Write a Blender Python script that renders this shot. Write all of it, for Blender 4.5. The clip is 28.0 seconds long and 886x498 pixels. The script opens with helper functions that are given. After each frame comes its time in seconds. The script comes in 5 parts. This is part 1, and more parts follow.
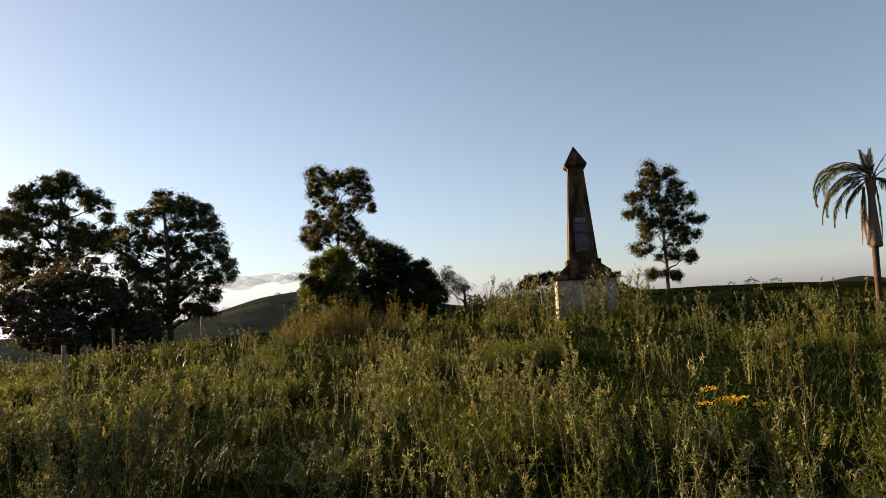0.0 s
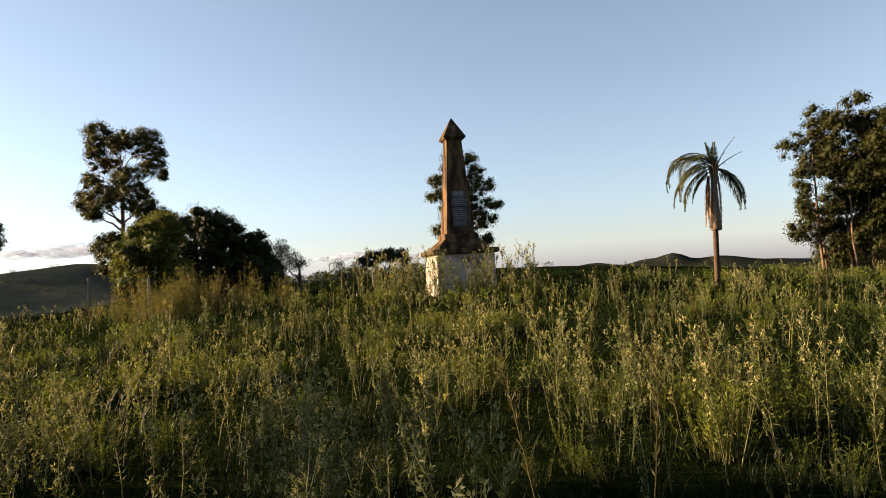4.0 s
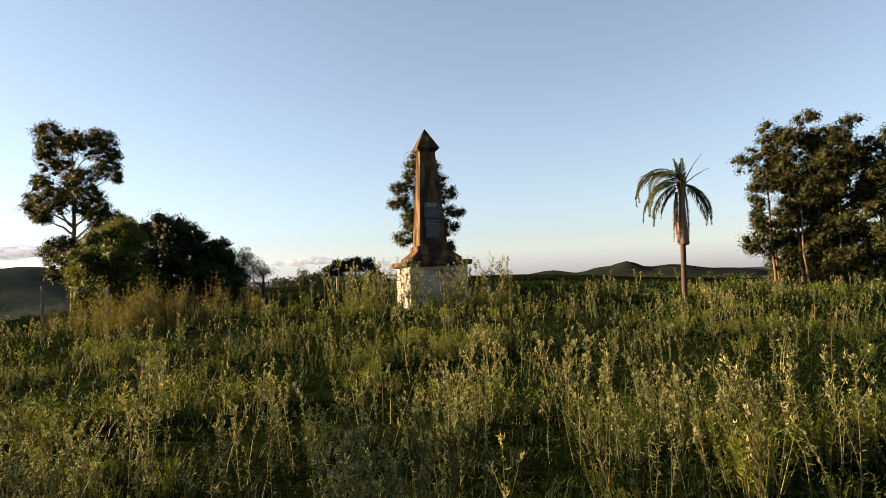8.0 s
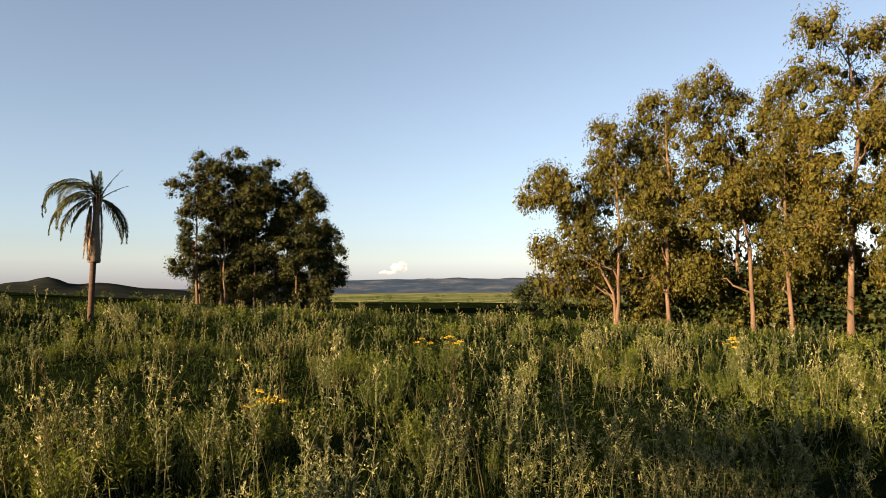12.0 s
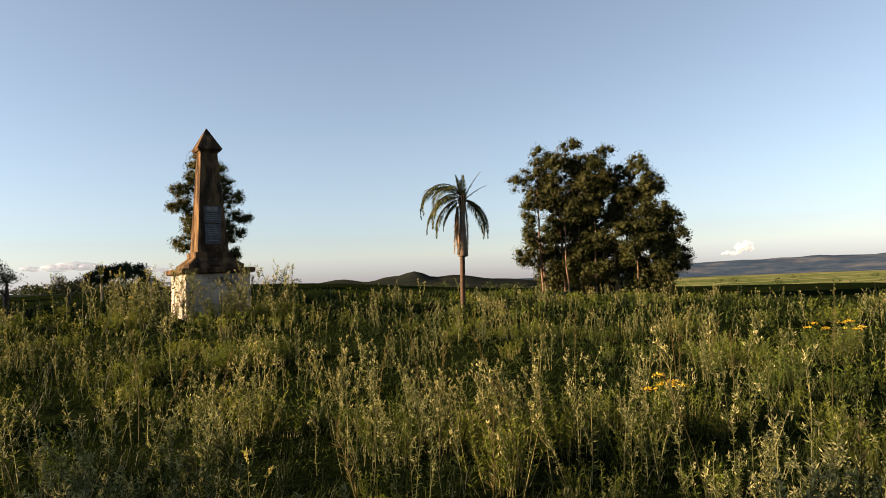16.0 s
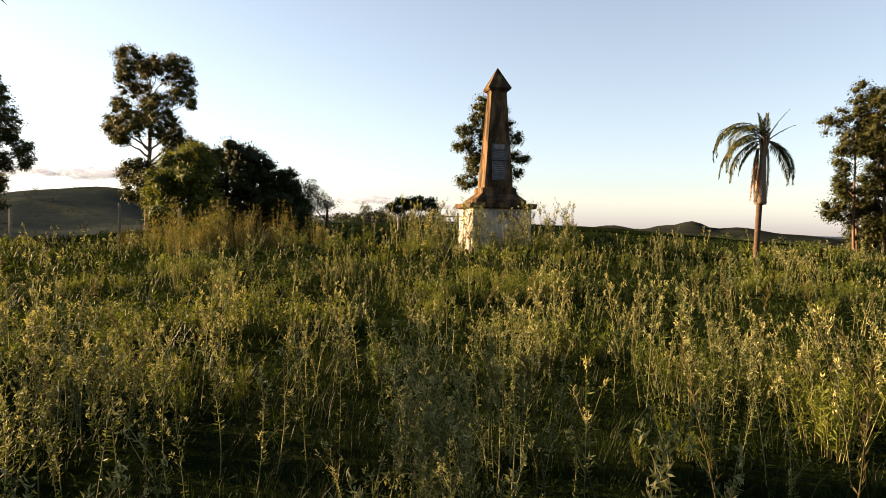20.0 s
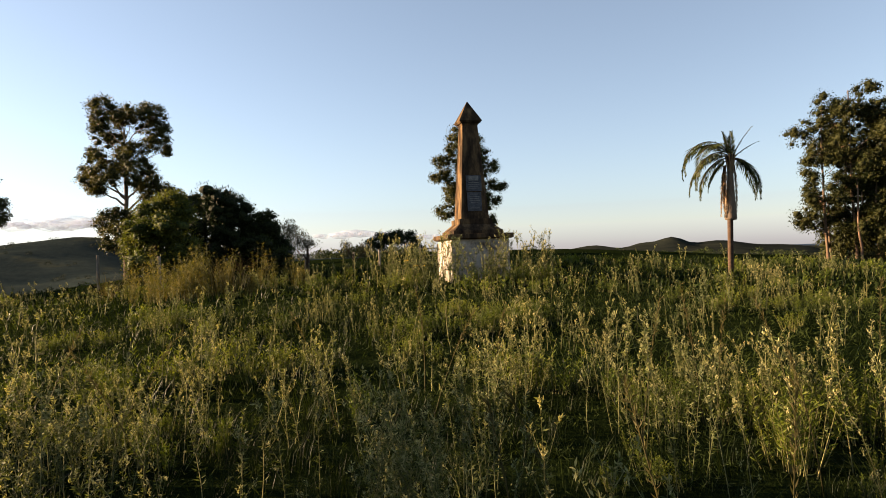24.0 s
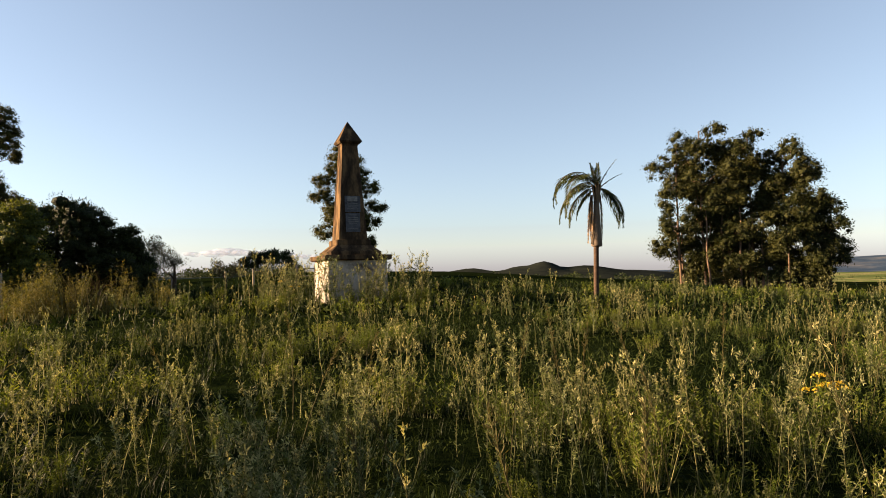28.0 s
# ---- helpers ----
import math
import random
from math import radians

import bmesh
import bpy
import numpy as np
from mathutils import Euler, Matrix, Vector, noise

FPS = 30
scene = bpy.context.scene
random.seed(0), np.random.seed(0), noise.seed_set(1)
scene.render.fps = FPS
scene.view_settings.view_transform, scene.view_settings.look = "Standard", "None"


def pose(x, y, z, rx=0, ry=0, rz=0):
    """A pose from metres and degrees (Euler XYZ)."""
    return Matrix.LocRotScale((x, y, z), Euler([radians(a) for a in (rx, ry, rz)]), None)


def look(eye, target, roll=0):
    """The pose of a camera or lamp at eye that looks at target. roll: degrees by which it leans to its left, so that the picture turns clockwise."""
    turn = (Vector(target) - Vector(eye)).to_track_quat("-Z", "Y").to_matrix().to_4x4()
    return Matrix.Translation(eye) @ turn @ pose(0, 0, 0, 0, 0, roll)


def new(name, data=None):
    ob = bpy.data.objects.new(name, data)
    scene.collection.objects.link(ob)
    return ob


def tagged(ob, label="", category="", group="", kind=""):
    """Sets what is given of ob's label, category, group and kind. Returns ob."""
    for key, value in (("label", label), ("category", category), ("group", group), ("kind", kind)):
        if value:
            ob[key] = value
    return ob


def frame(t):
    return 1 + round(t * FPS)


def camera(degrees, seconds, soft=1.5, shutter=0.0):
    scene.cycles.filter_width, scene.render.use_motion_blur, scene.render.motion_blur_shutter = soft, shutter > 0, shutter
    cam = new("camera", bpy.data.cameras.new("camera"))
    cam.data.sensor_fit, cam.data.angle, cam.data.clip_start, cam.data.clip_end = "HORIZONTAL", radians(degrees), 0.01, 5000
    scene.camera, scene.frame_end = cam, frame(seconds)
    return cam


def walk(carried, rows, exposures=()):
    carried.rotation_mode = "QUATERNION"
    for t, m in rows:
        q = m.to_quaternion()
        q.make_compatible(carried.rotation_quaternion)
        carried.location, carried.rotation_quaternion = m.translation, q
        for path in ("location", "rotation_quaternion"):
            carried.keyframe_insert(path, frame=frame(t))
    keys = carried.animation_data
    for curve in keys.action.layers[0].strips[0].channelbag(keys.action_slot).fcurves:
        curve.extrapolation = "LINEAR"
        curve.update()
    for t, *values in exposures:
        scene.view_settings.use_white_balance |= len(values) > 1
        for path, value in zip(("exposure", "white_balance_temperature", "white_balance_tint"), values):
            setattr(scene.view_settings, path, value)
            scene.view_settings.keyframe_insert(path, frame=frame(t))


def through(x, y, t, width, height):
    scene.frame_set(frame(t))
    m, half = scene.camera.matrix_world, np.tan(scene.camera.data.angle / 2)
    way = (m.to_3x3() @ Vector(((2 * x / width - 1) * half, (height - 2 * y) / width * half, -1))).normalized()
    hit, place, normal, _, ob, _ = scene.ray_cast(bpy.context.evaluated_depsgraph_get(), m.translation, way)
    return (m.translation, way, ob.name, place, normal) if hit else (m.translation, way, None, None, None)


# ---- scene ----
cam = camera(67.2, 28.0, soft=0.9)
PATH = [
    (0, (3.569, -1.094, 1.475), (2.858, 0.766, 1.655), -3.7),
    (0.5, (3.073, -1.144, 1.421), (2.557, 0.783, 1.569), -4.7),
    (1, (2.571, -1.024, 1.422), (2.201, 0.94, 1.504), -0.6),
    (1.5, (2.039, -0.844, 1.459), (1.647, 1.115, 1.546), -1.3),
    (2, (1.586, -0.811, 1.446), (1.434, 1.183, 1.486), -4.5),
    (2.5, (1.131, -0.764, 1.488), (0.979, 1.229, 1.567), -0.8),
    (3, (0.787, -0.775, 1.46), (0.673, 1.218, 1.591), -1.2),
    (3.5, (0.424, -0.681, 1.414), (0.368, 1.314, 1.528), -3.3),
    (5.5, (-0.267, -0.408, 1.58), (-0.331, 1.591, 1.605), -2.8),
    (6, (-0.327, -0.454, 1.576), (-0.321, 1.546, 1.609), -2.6),
    (6.5, (-0.372, -0.454, 1.587), (-0.346, 1.545, 1.63), -0.9),
    (7, (-0.37, -0.465, 1.64), (-0.348, 1.534, 1.718), -2.0),
    (7.5, (-0.35, -0.447, 1.642), (-0.323, 1.551, 1.72), -2.1),
    (8, (-0.346, -0.438, 1.655), (-0.275, 1.559, 1.751), -2.8),
    (8.5, (-0.353, -0.423, 1.66), (-0.315, 1.575, 1.754), -2.0),
    (9, (-0.291, -0.441, 1.655), (-0.19, 1.555, 1.734), -2.7),
    (9.5, (-0.205, -0.507, 1.65), (0.231, 1.443, 1.716), -1.9),
    (10, (-0.135, -0.548, 1.647), (0.599, 1.31, 1.734), -1.2),
    (10.5, (-0.046, -0.587, 1.652), (0.949, 1.146, 1.732), -2.1),
    (11, (0.052, -0.639, 1.649), (1.251, 0.961, 1.706), -2.0),
    (11.5, (0.144, -0.681, 1.652), (1.502, 0.785, 1.741), -1.3),
    (12, (0.26, -0.665, 1.649), (1.742, 0.672, 1.761), -0.4),
    (12.5, (0.36, -0.734, 1.622), (2.114, 0.224, 1.705), -0.8),
    (14.5, (0.226, -0.461, 1.598), (1.796, 0.775, 1.691), -2.8),
    (15, (0.147, -0.435, 1.618), (1.573, 0.965, 1.704), -2.3),
    (15.5, (0.04, -0.408, 1.611), (1.2, 1.219, 1.705), -2.3),
    (16, (-0.201, -0.435, 1.644), (0.478, 1.444, 1.739), -2.4),
    (16.5, (-0.324, -0.469, 1.672), (0.013, 1.5, 1.772), -1.8),
    (17, (-0.401, -0.407, 1.639), (-0.276, 1.588, 1.718), -1.0),
    (17.5, (-0.442, -0.449, 1.65), (-0.468, 1.549, 1.727), -1.4),
    (18, (-0.476, -0.401, 1.6), (-0.575, 1.596, 1.645), -1.3),
    (18.5, (-0.521, -0.405, 1.587), (-0.736, 1.583, 1.599), -1.0),
    (19, (-0.553, -0.397, 1.549), (-0.839, 1.581, 1.49), 0.7),
    (19.5, (-0.554, -0.382, 1.531), (-0.758, 1.606, 1.437), 0.5),
    (20, (-0.479, -0.345, 1.529), (-0.585, 1.651, 1.464), 1.2),
    (20.5, (-0.48, -0.378, 1.53), (-0.634, 1.615, 1.465), 0.1),
    (21, (-0.498, -0.391, 1.553), (-0.655, 1.602, 1.518), -1.2),
    (21.5, (-0.435, -0.383, 1.571), (-0.507, 1.616, 1.589), -1.1),
    (23.5, (-0.343, -0.516, 1.636), (-0.331, 1.483, 1.656), -2.3),
    (24, (-0.354, -0.522, 1.628), (-0.41, 1.477, 1.651), -2.2),
    (24.5, (-0.382, -0.558, 1.624), (-0.485, 1.439, 1.587), -1.6),
    (25, (-0.38, -0.46, 1.626), (-0.436, 1.539, 1.645), -1.7),
    (25.5, (-0.375, -0.486, 1.636), (-0.416, 1.513, 1.683), -1.2),
    (26, (-0.358, -0.525, 1.646), (-0.355, 1.474, 1.712), -1.4),
    (26.5, (-0.361, -0.532, 1.645), (-0.361, 1.467, 1.718), -1.2),
    (27, (-0.368, -0.531, 1.645), (-0.384, 1.467, 1.723), -1.4),
    (27.5, (-0.333, -0.558, 1.647), (-0.229, 1.438, 1.713), -1.2),
    (28, (-0.295, -0.461, 1.636), (0.009, 1.514, 1.712), -1.4),
]
walk(cam, [(t, look(eye, target, roll)) for t, eye, target, roll in PATH], exposures=[(0, 2.02, 6750, 20), (1, 2.02, 6750, 20), (2, 2.06, 6750, 20), (3, 2.37, 6750, 20), (5, 2.42, 6750, 20), (8, 2.46, 6750, 20), (12, 2.29, 6750, 20), (18, 2.31, 6750, 20), (20, 2.75, 7400, 22), (21.5, 2.79, 7400, 22), (24, 2.44, 6750, 20), (28, 2.42, 6750, 20)])

# ---- light ----
SUN_DIR = Vector((-0.985, 0.17, math.tan(radians(14.0)))).normalized()
sun_data = bpy.data.lights.new("sun", "SUN")
sun_data.energy, sun_data.angle, sun_data.color = 5.0, radians(0.53), (1.0, 0.74, 0.44)
sun = new("sun", sun_data)
sun.matrix_world = look(SUN_DIR * 50, (0, 0, 0))
world = bpy.data.worlds.new("evening_sky")
scene.world = world
world.use_nodes = True
wn = world.node_tree
sky = wn.nodes.new("ShaderNodeTexSky")
sky.sky_type, sky.sun_disc = "NISHITA", False
sky.sun_elevation, sky.sun_rotation = radians(14.0), math.atan2(SUN_DIR.x, SUN_DIR.y)
sky.altitude, sky.air_density, sky.dust_density, sky.ozone_density = 150, 1.0, 0.5, 3.2
wn.nodes["Background"].inputs["Strength"].default_value = 0.041
haze = wn.nodes.new("ShaderNodeHueSaturation")
haze.inputs["Hue"].default_value, haze.inputs["Saturation"].default_value = 0.486, 0.72
wn.links.new(sky.outputs[0], haze.inputs["Color"])
# dusty evening air: the yellow of the low sky turns to a dull pinkish white
split, warm, warm_on, pale = (wn.nodes.new(k) for k in ("ShaderNodeSeparateColor", "ShaderNodeMath", "ShaderNodeMath", "ShaderNodeVectorMath"))
warm.operation, warm_on.operation, pale.operation = "SUBTRACT", "MAXIMUM", "MULTIPLY_ADD"
warm_on.inputs[1].default_value, pale.inputs[1].default_value = 0.0, (-0.85, -0.63, 0.10)
wn.links.new(haze.outputs[0], split.inputs[0])
wn.links.new(split.outputs[0], warm.inputs[0])
wn.links.new(split.outputs[2], warm.inputs[1])
wn.links.new(warm.outputs[0], warm_on.inputs[0])
wn.links.new(warm_on.outputs[0], pale.inputs[0])
wn.links.new(haze.outputs[0], pale.inputs[2])
wn.links.new(pale.outputs[0], wn.nodes["Background"].inputs["Color"])

# ---- materials ----
def base_mat(name, rough=0.8):
    m = bpy.data.materials.new(name)
    m.use_nodes = True
    b = m.node_tree.nodes["Principled BSDF"]
    b.inputs["Roughness"].default_value = rough
    b.inputs["Specular IOR Level"].default_value = 0.08
    return m, m.node_tree, b


def ramp(nt, fac, stops):
    r = nt.nodes.new("ShaderNodeValToRGB")
    els = r.color_ramp.elements
    while len(els) < len(stops):
        els.new(0.5)
    for e, (p, c) in zip(els, stops):
        e.position, e.color = p, (*c, 1)
    nt.links.new(fac, r.inputs[0])
    return r.outputs[0]


def noise_out(nt, scale, detail=4, rough=0.6, stretch=(1, 1, 1), coord="Object"):
    tc = nt.nodes.new("ShaderNodeTexCoord")
    mp = nt.nodes.new("ShaderNodeMapping")
    mp.inputs["Scale"].default_value = stretch
    n = nt.nodes.new("ShaderNodeTexNoise")
    n.inputs["Scale"].default_value, n.inputs["Detail"].default_value, n.inputs["Roughness"].default_value = scale, detail, rough
    nt.links.new(tc.outputs[coord], mp.inputs[0])
    nt.links.new(mp.outputs[0], n.inputs[0])
    return n.outputs[0]


def mix(nt, fac, a, b, mode="MIX"):
    x = nt.nodes.new("ShaderNodeMix")
    x.data_type, x.blend_type = "RGBA", mode
    for s, v in ((0, fac), (6, a), (7, b)):
        if isinstance(v, (int, float)):
            x.inputs[s].default_value = v
        elif isinstance(v, tuple):
            x.inputs[s].default_value = (*v, 1)
        else:
            nt.links.new(v, x.inputs[s])
    return x.outputs[2]


def bump(nt, b, height, strength=0.5, dist=0.02):
    n = nt.nodes.new("ShaderNodeBump")
    n.inputs["Strength"].default_value, n.inputs["Distance"].default_value = strength, dist
    nt.links.new(height, n.inputs["Height"])
    nt.links.new(n.outputs[0], b.inputs["Normal"])


def leaf_mat(name, dark, light, through=0.35, rough=0.55, patch=0.35, patch_cols=None):
    """Leaf: varies leaf by leaf and patch by patch, lets some light through."""
    m, nt, b = base_mat(name, rough)
    geo = nt.nodes.new("ShaderNodeNewGeometry")
    col = ramp(nt, geo.outputs["Random Per Island"], [(0.0, dark), (1.0, light)])
    big = noise_out(nt, patch, 3)
    pc = patch_cols or ((0.5, 0.62, 0.55), (1.35, 1.25, 0.92))
    tint = ramp(nt, big, [(0.35, pc[0]), (0.65, pc[1])])
    col = mix(nt, 1.0, col, tint, "MULTIPLY")
    nt.links.new(col, b.inputs["Base Color"])
    t = nt.nodes.new("ShaderNodeBsdfTranslucent")
    nt.links.new(mix(nt, 1.0, col, (1.25, 1.2, 0.55), "MULTIPLY"), t.inputs[0])
    ms = nt.nodes.new("ShaderNodeMixShader")
    ms.inputs[0].default_value = through
    nt.links.new(b.outputs[0], ms.inputs[1])
    nt.links.new(t.outputs[0], ms.inputs[2])
    nt.links.new(ms.outputs[0], nt.nodes["Material Output"].inputs[0])
    return m


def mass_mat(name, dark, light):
    """The inner mass of a leaf clump: mottled leaf by leaf, with deep relief; crown shade is put into its colour."""
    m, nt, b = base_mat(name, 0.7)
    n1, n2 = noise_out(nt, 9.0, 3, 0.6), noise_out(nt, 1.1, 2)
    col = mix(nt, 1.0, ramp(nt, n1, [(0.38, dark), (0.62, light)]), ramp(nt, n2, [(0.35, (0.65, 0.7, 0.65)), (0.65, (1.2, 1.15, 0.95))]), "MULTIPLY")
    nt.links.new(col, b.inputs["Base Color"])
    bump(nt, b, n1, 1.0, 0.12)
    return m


def rough_mat(name, stops, scale=4, rough=0.85, fine=30, bump_s=0.5, bump_d=0.02, stretch=(1, 1, 1)):
    m, nt, b = base_mat(name, rough)
    if rough >= 0.9:
        b.inputs["Specular IOR Level"].default_value = 0.0
    n1 = noise_out(nt, scale, 6, 0.65, stretch)
    n2 = noise_out(nt, fine, 5, 0.7, stretch)
    col = ramp(nt, n1, stops)
    col = mix(nt, 0.5, col, ramp(nt, n2, [(0.3, (0.55, 0.55, 0.55)), (0.7, (1.3, 1.3, 1.3))]), "MULTIPLY")
    nt.links.new(col, b.inputs["Base Color"])
    bump(nt, b, n2, bump_s, bump_d)
    return m


M_WEED = leaf_mat("weed_leaf", (0.023, 0.033, 0.011), (0.117, 0.130, 0.048), 0.28, 0.6, 0.5, ((0.6, 0.7, 0.6), (1.15, 1.1, 0.9)))
M_HERB = leaf_mat("herb_leaf", (0.028, 0.046, 0.008), (0.116, 0.140, 0.022), 0.28, 0.55, 0.4)
# grass colour is lowered to hold the shade under the weeds
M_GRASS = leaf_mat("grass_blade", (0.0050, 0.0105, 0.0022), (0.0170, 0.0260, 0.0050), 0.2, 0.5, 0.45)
M_STEM = leaf_mat("weed_stem", (0.065, 0.070, 0.034), (0.18, 0.172, 0.095), 0.1, 0.7, 0.8)
M_HEAD = leaf_mat("weed_head", (0.15, 0.15, 0.088), (0.32, 0.305, 0.19), 0.25, 0.8, 0.8)
M_YELLOW = leaf_mat("yellow_petal", (0.40, 0.26, 0.02), (0.52, 0.36, 0.03), 0.3, 0.5, 0.8, ((0.9, 0.9, 0.9), (1.05, 1.05, 1.0)))
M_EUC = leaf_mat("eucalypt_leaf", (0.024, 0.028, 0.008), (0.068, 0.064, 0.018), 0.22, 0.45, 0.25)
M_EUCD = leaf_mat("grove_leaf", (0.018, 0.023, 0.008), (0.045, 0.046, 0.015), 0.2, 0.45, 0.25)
# the row's eucalypt leaf: low sunlight is put into this brighter, warmer copy
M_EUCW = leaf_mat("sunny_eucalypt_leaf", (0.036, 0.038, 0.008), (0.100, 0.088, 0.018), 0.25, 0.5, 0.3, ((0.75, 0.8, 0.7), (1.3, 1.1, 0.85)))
M_GREEN = leaf_mat("shrub_leaf", (0.036, 0.050, 0.011), (0.105, 0.112, 0.026), 0.36, 0.5, 0.5)
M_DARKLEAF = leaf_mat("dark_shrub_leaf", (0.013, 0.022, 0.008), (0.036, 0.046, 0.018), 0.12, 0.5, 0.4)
M_GREYLEAF = leaf_mat("grey_shrub_leaf", (0.04, 0.037, 0.026), (0.08, 0.07, 0.05), 0.2, 0.7, 0.5)
M_HILLSCRUB = leaf_mat("hill_scrub_leaf", (0.010, 0.015, 0.010), (0.022, 0.028, 0.016), 0.05, 0.9, 0.05)
M_PALM = leaf_mat("palm_leaflet", (0.016, 0.024, 0.007), (0.055, 0.062, 0.020), 0.3, 0.4, 0.6)
M_DEADPALM = leaf_mat("dead_frond", (0.17, 0.11, 0.08), (0.32, 0.22, 0.16), 0.25, 0.8, 0.8)
# cover leaves: shade of the gaps darkens this base colour
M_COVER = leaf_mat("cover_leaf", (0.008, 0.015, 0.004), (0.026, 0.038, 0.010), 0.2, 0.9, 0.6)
M_GOLD = leaf_mat("golden_weed", (0.045, 0.047, 0.014), (0.13, 0.115, 0.035), 0.3, 0.7, 0.9)
M_DRY = leaf_mat("dry_grass", (0.044, 0.037, 0.018), (0.095, 0.081, 0.040), 0.3, 0.7, 0.6)
M_BOUGH = leaf_mat("bough_leaf", (0.014, 0.028, 0.006), (0.06, 0.06, 0.014), 0.45, 0.4, 3.0, ((0.7, 1.0, 0.6), (1.8, 0.75, 0.5)))
# darker copies of the leaf colours, painted for the shade inside the crowns
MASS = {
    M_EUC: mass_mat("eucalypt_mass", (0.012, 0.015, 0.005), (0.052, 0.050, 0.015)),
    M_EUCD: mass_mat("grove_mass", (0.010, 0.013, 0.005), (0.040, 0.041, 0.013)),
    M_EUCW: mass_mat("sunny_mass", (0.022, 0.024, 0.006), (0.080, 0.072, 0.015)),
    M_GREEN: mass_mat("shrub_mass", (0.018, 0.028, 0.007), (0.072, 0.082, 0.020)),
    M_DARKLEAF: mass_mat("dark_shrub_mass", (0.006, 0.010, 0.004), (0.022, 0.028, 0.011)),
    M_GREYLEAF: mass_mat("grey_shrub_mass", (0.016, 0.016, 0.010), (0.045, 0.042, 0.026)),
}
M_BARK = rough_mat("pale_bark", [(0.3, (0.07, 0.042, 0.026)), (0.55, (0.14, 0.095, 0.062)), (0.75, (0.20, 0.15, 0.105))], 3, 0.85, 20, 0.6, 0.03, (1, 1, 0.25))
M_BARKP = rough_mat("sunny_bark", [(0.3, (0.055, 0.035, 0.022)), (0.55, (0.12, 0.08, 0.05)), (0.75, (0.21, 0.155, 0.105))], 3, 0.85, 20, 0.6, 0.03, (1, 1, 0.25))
M_BARKD = rough_mat("dark_bark", [(0.3, (0.04, 0.028, 0.02)), (0.7, (0.09, 0.065, 0.045))], 4, 0.9, 25, 0.7, 0.03, (1, 1, 0.25))
M_PALMBARK = rough_mat("palm_bark", [(0.3, (0.038, 0.024, 0.017)), (0.7, (0.085, 0.055, 0.037))], 5, 0.85, 30, 0.6, 0.015, (1, 1, 3))
M_HUSK = rough_mat("palm_husk", [(0.3, (0.095, 0.07, 0.05)), (0.7, (0.185, 0.14, 0.098))], 5, 0.85, 30, 0.6, 0.01, (3, 3, 0.6))
M_STONE = rough_mat("stained_render", [(0.32, (0.014, 0.011, 0.009)), (0.47, (0.042, 0.029, 0.019)), (0.58, (0.098, 0.064, 0.034)), (0.78, (0.165, 0.108, 0.056))], 3.4, 0.9, 40, 0.6, 0.012, (1, 1, 0.3))
M_WHITE = rough_mat("worn_whitewash", [(0.30, (0.06, 0.05, 0.038)), (0.46, (0.26, 0.235, 0.195)), (0.7, (0.42, 0.385, 0.33))], 2.6, 0.9, 16, 0.4, 0.01)
M_PLAQUE = rough_mat("grey_plaque", [(0.3, (0.035, 0.037, 0.042)), (0.7, (0.085, 0.09, 0.10))], 6, 0.5, 40, 0.2, 0.004)
M_PLAQUEL = rough_mat("pale_plaque", [(0.3, (0.10, 0.10, 0.095)), (0.7, (0.20, 0.195, 0.18))], 8, 0.6, 40, 0.2, 0.004)
M_WOODPOST = rough_mat("weathered_post", [(0.3, (0.12, 0.10, 0.08)), (0.7, (0.27, 0.23, 0.18))], 5, 0.9, 40, 0.6, 0.01, (1, 1, 0.2))
# near-black floor: shade between the plants is put into this colour
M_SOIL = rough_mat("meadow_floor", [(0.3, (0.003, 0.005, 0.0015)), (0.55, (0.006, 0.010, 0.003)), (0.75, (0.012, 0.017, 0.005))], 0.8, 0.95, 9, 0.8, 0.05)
# far hills and range: distance haze is put into their bluish base colours
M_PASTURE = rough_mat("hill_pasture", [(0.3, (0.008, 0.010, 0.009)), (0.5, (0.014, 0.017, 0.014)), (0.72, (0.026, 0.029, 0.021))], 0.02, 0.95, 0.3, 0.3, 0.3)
M_WOODHILL = rough_mat("hazed_wooded_hill", [(0.3, (0.010, 0.016, 0.018)), (0.55, (0.019, 0.026, 0.025)), (0.75, (0.050, 0.052, 0.030))], 0.03, 0.95, 0.4, 0.5, 0.5)
M_PLAIN = rough_mat("plain_fields", [(0.3, (0.045, 0.065, 0.024)), (0.5, (0.10, 0.125, 0.04)), (0.60, (0.24, 0.21, 0.10)), (0.75, (0.07, 0.095, 0.032))], 0.016, 0.95, 0.05, 0.2, 0.5, (0.35, 1, 1))
M_RANGE = rough_mat("hazed_wooded_range", [(0.3, (0.020, 0.040, 0.070)), (0.5, (0.040, 0.060, 0.090)), (0.7, (0.10, 0.105, 0.115))], 0.006, 0.95, 0.03, 0.3, 3)


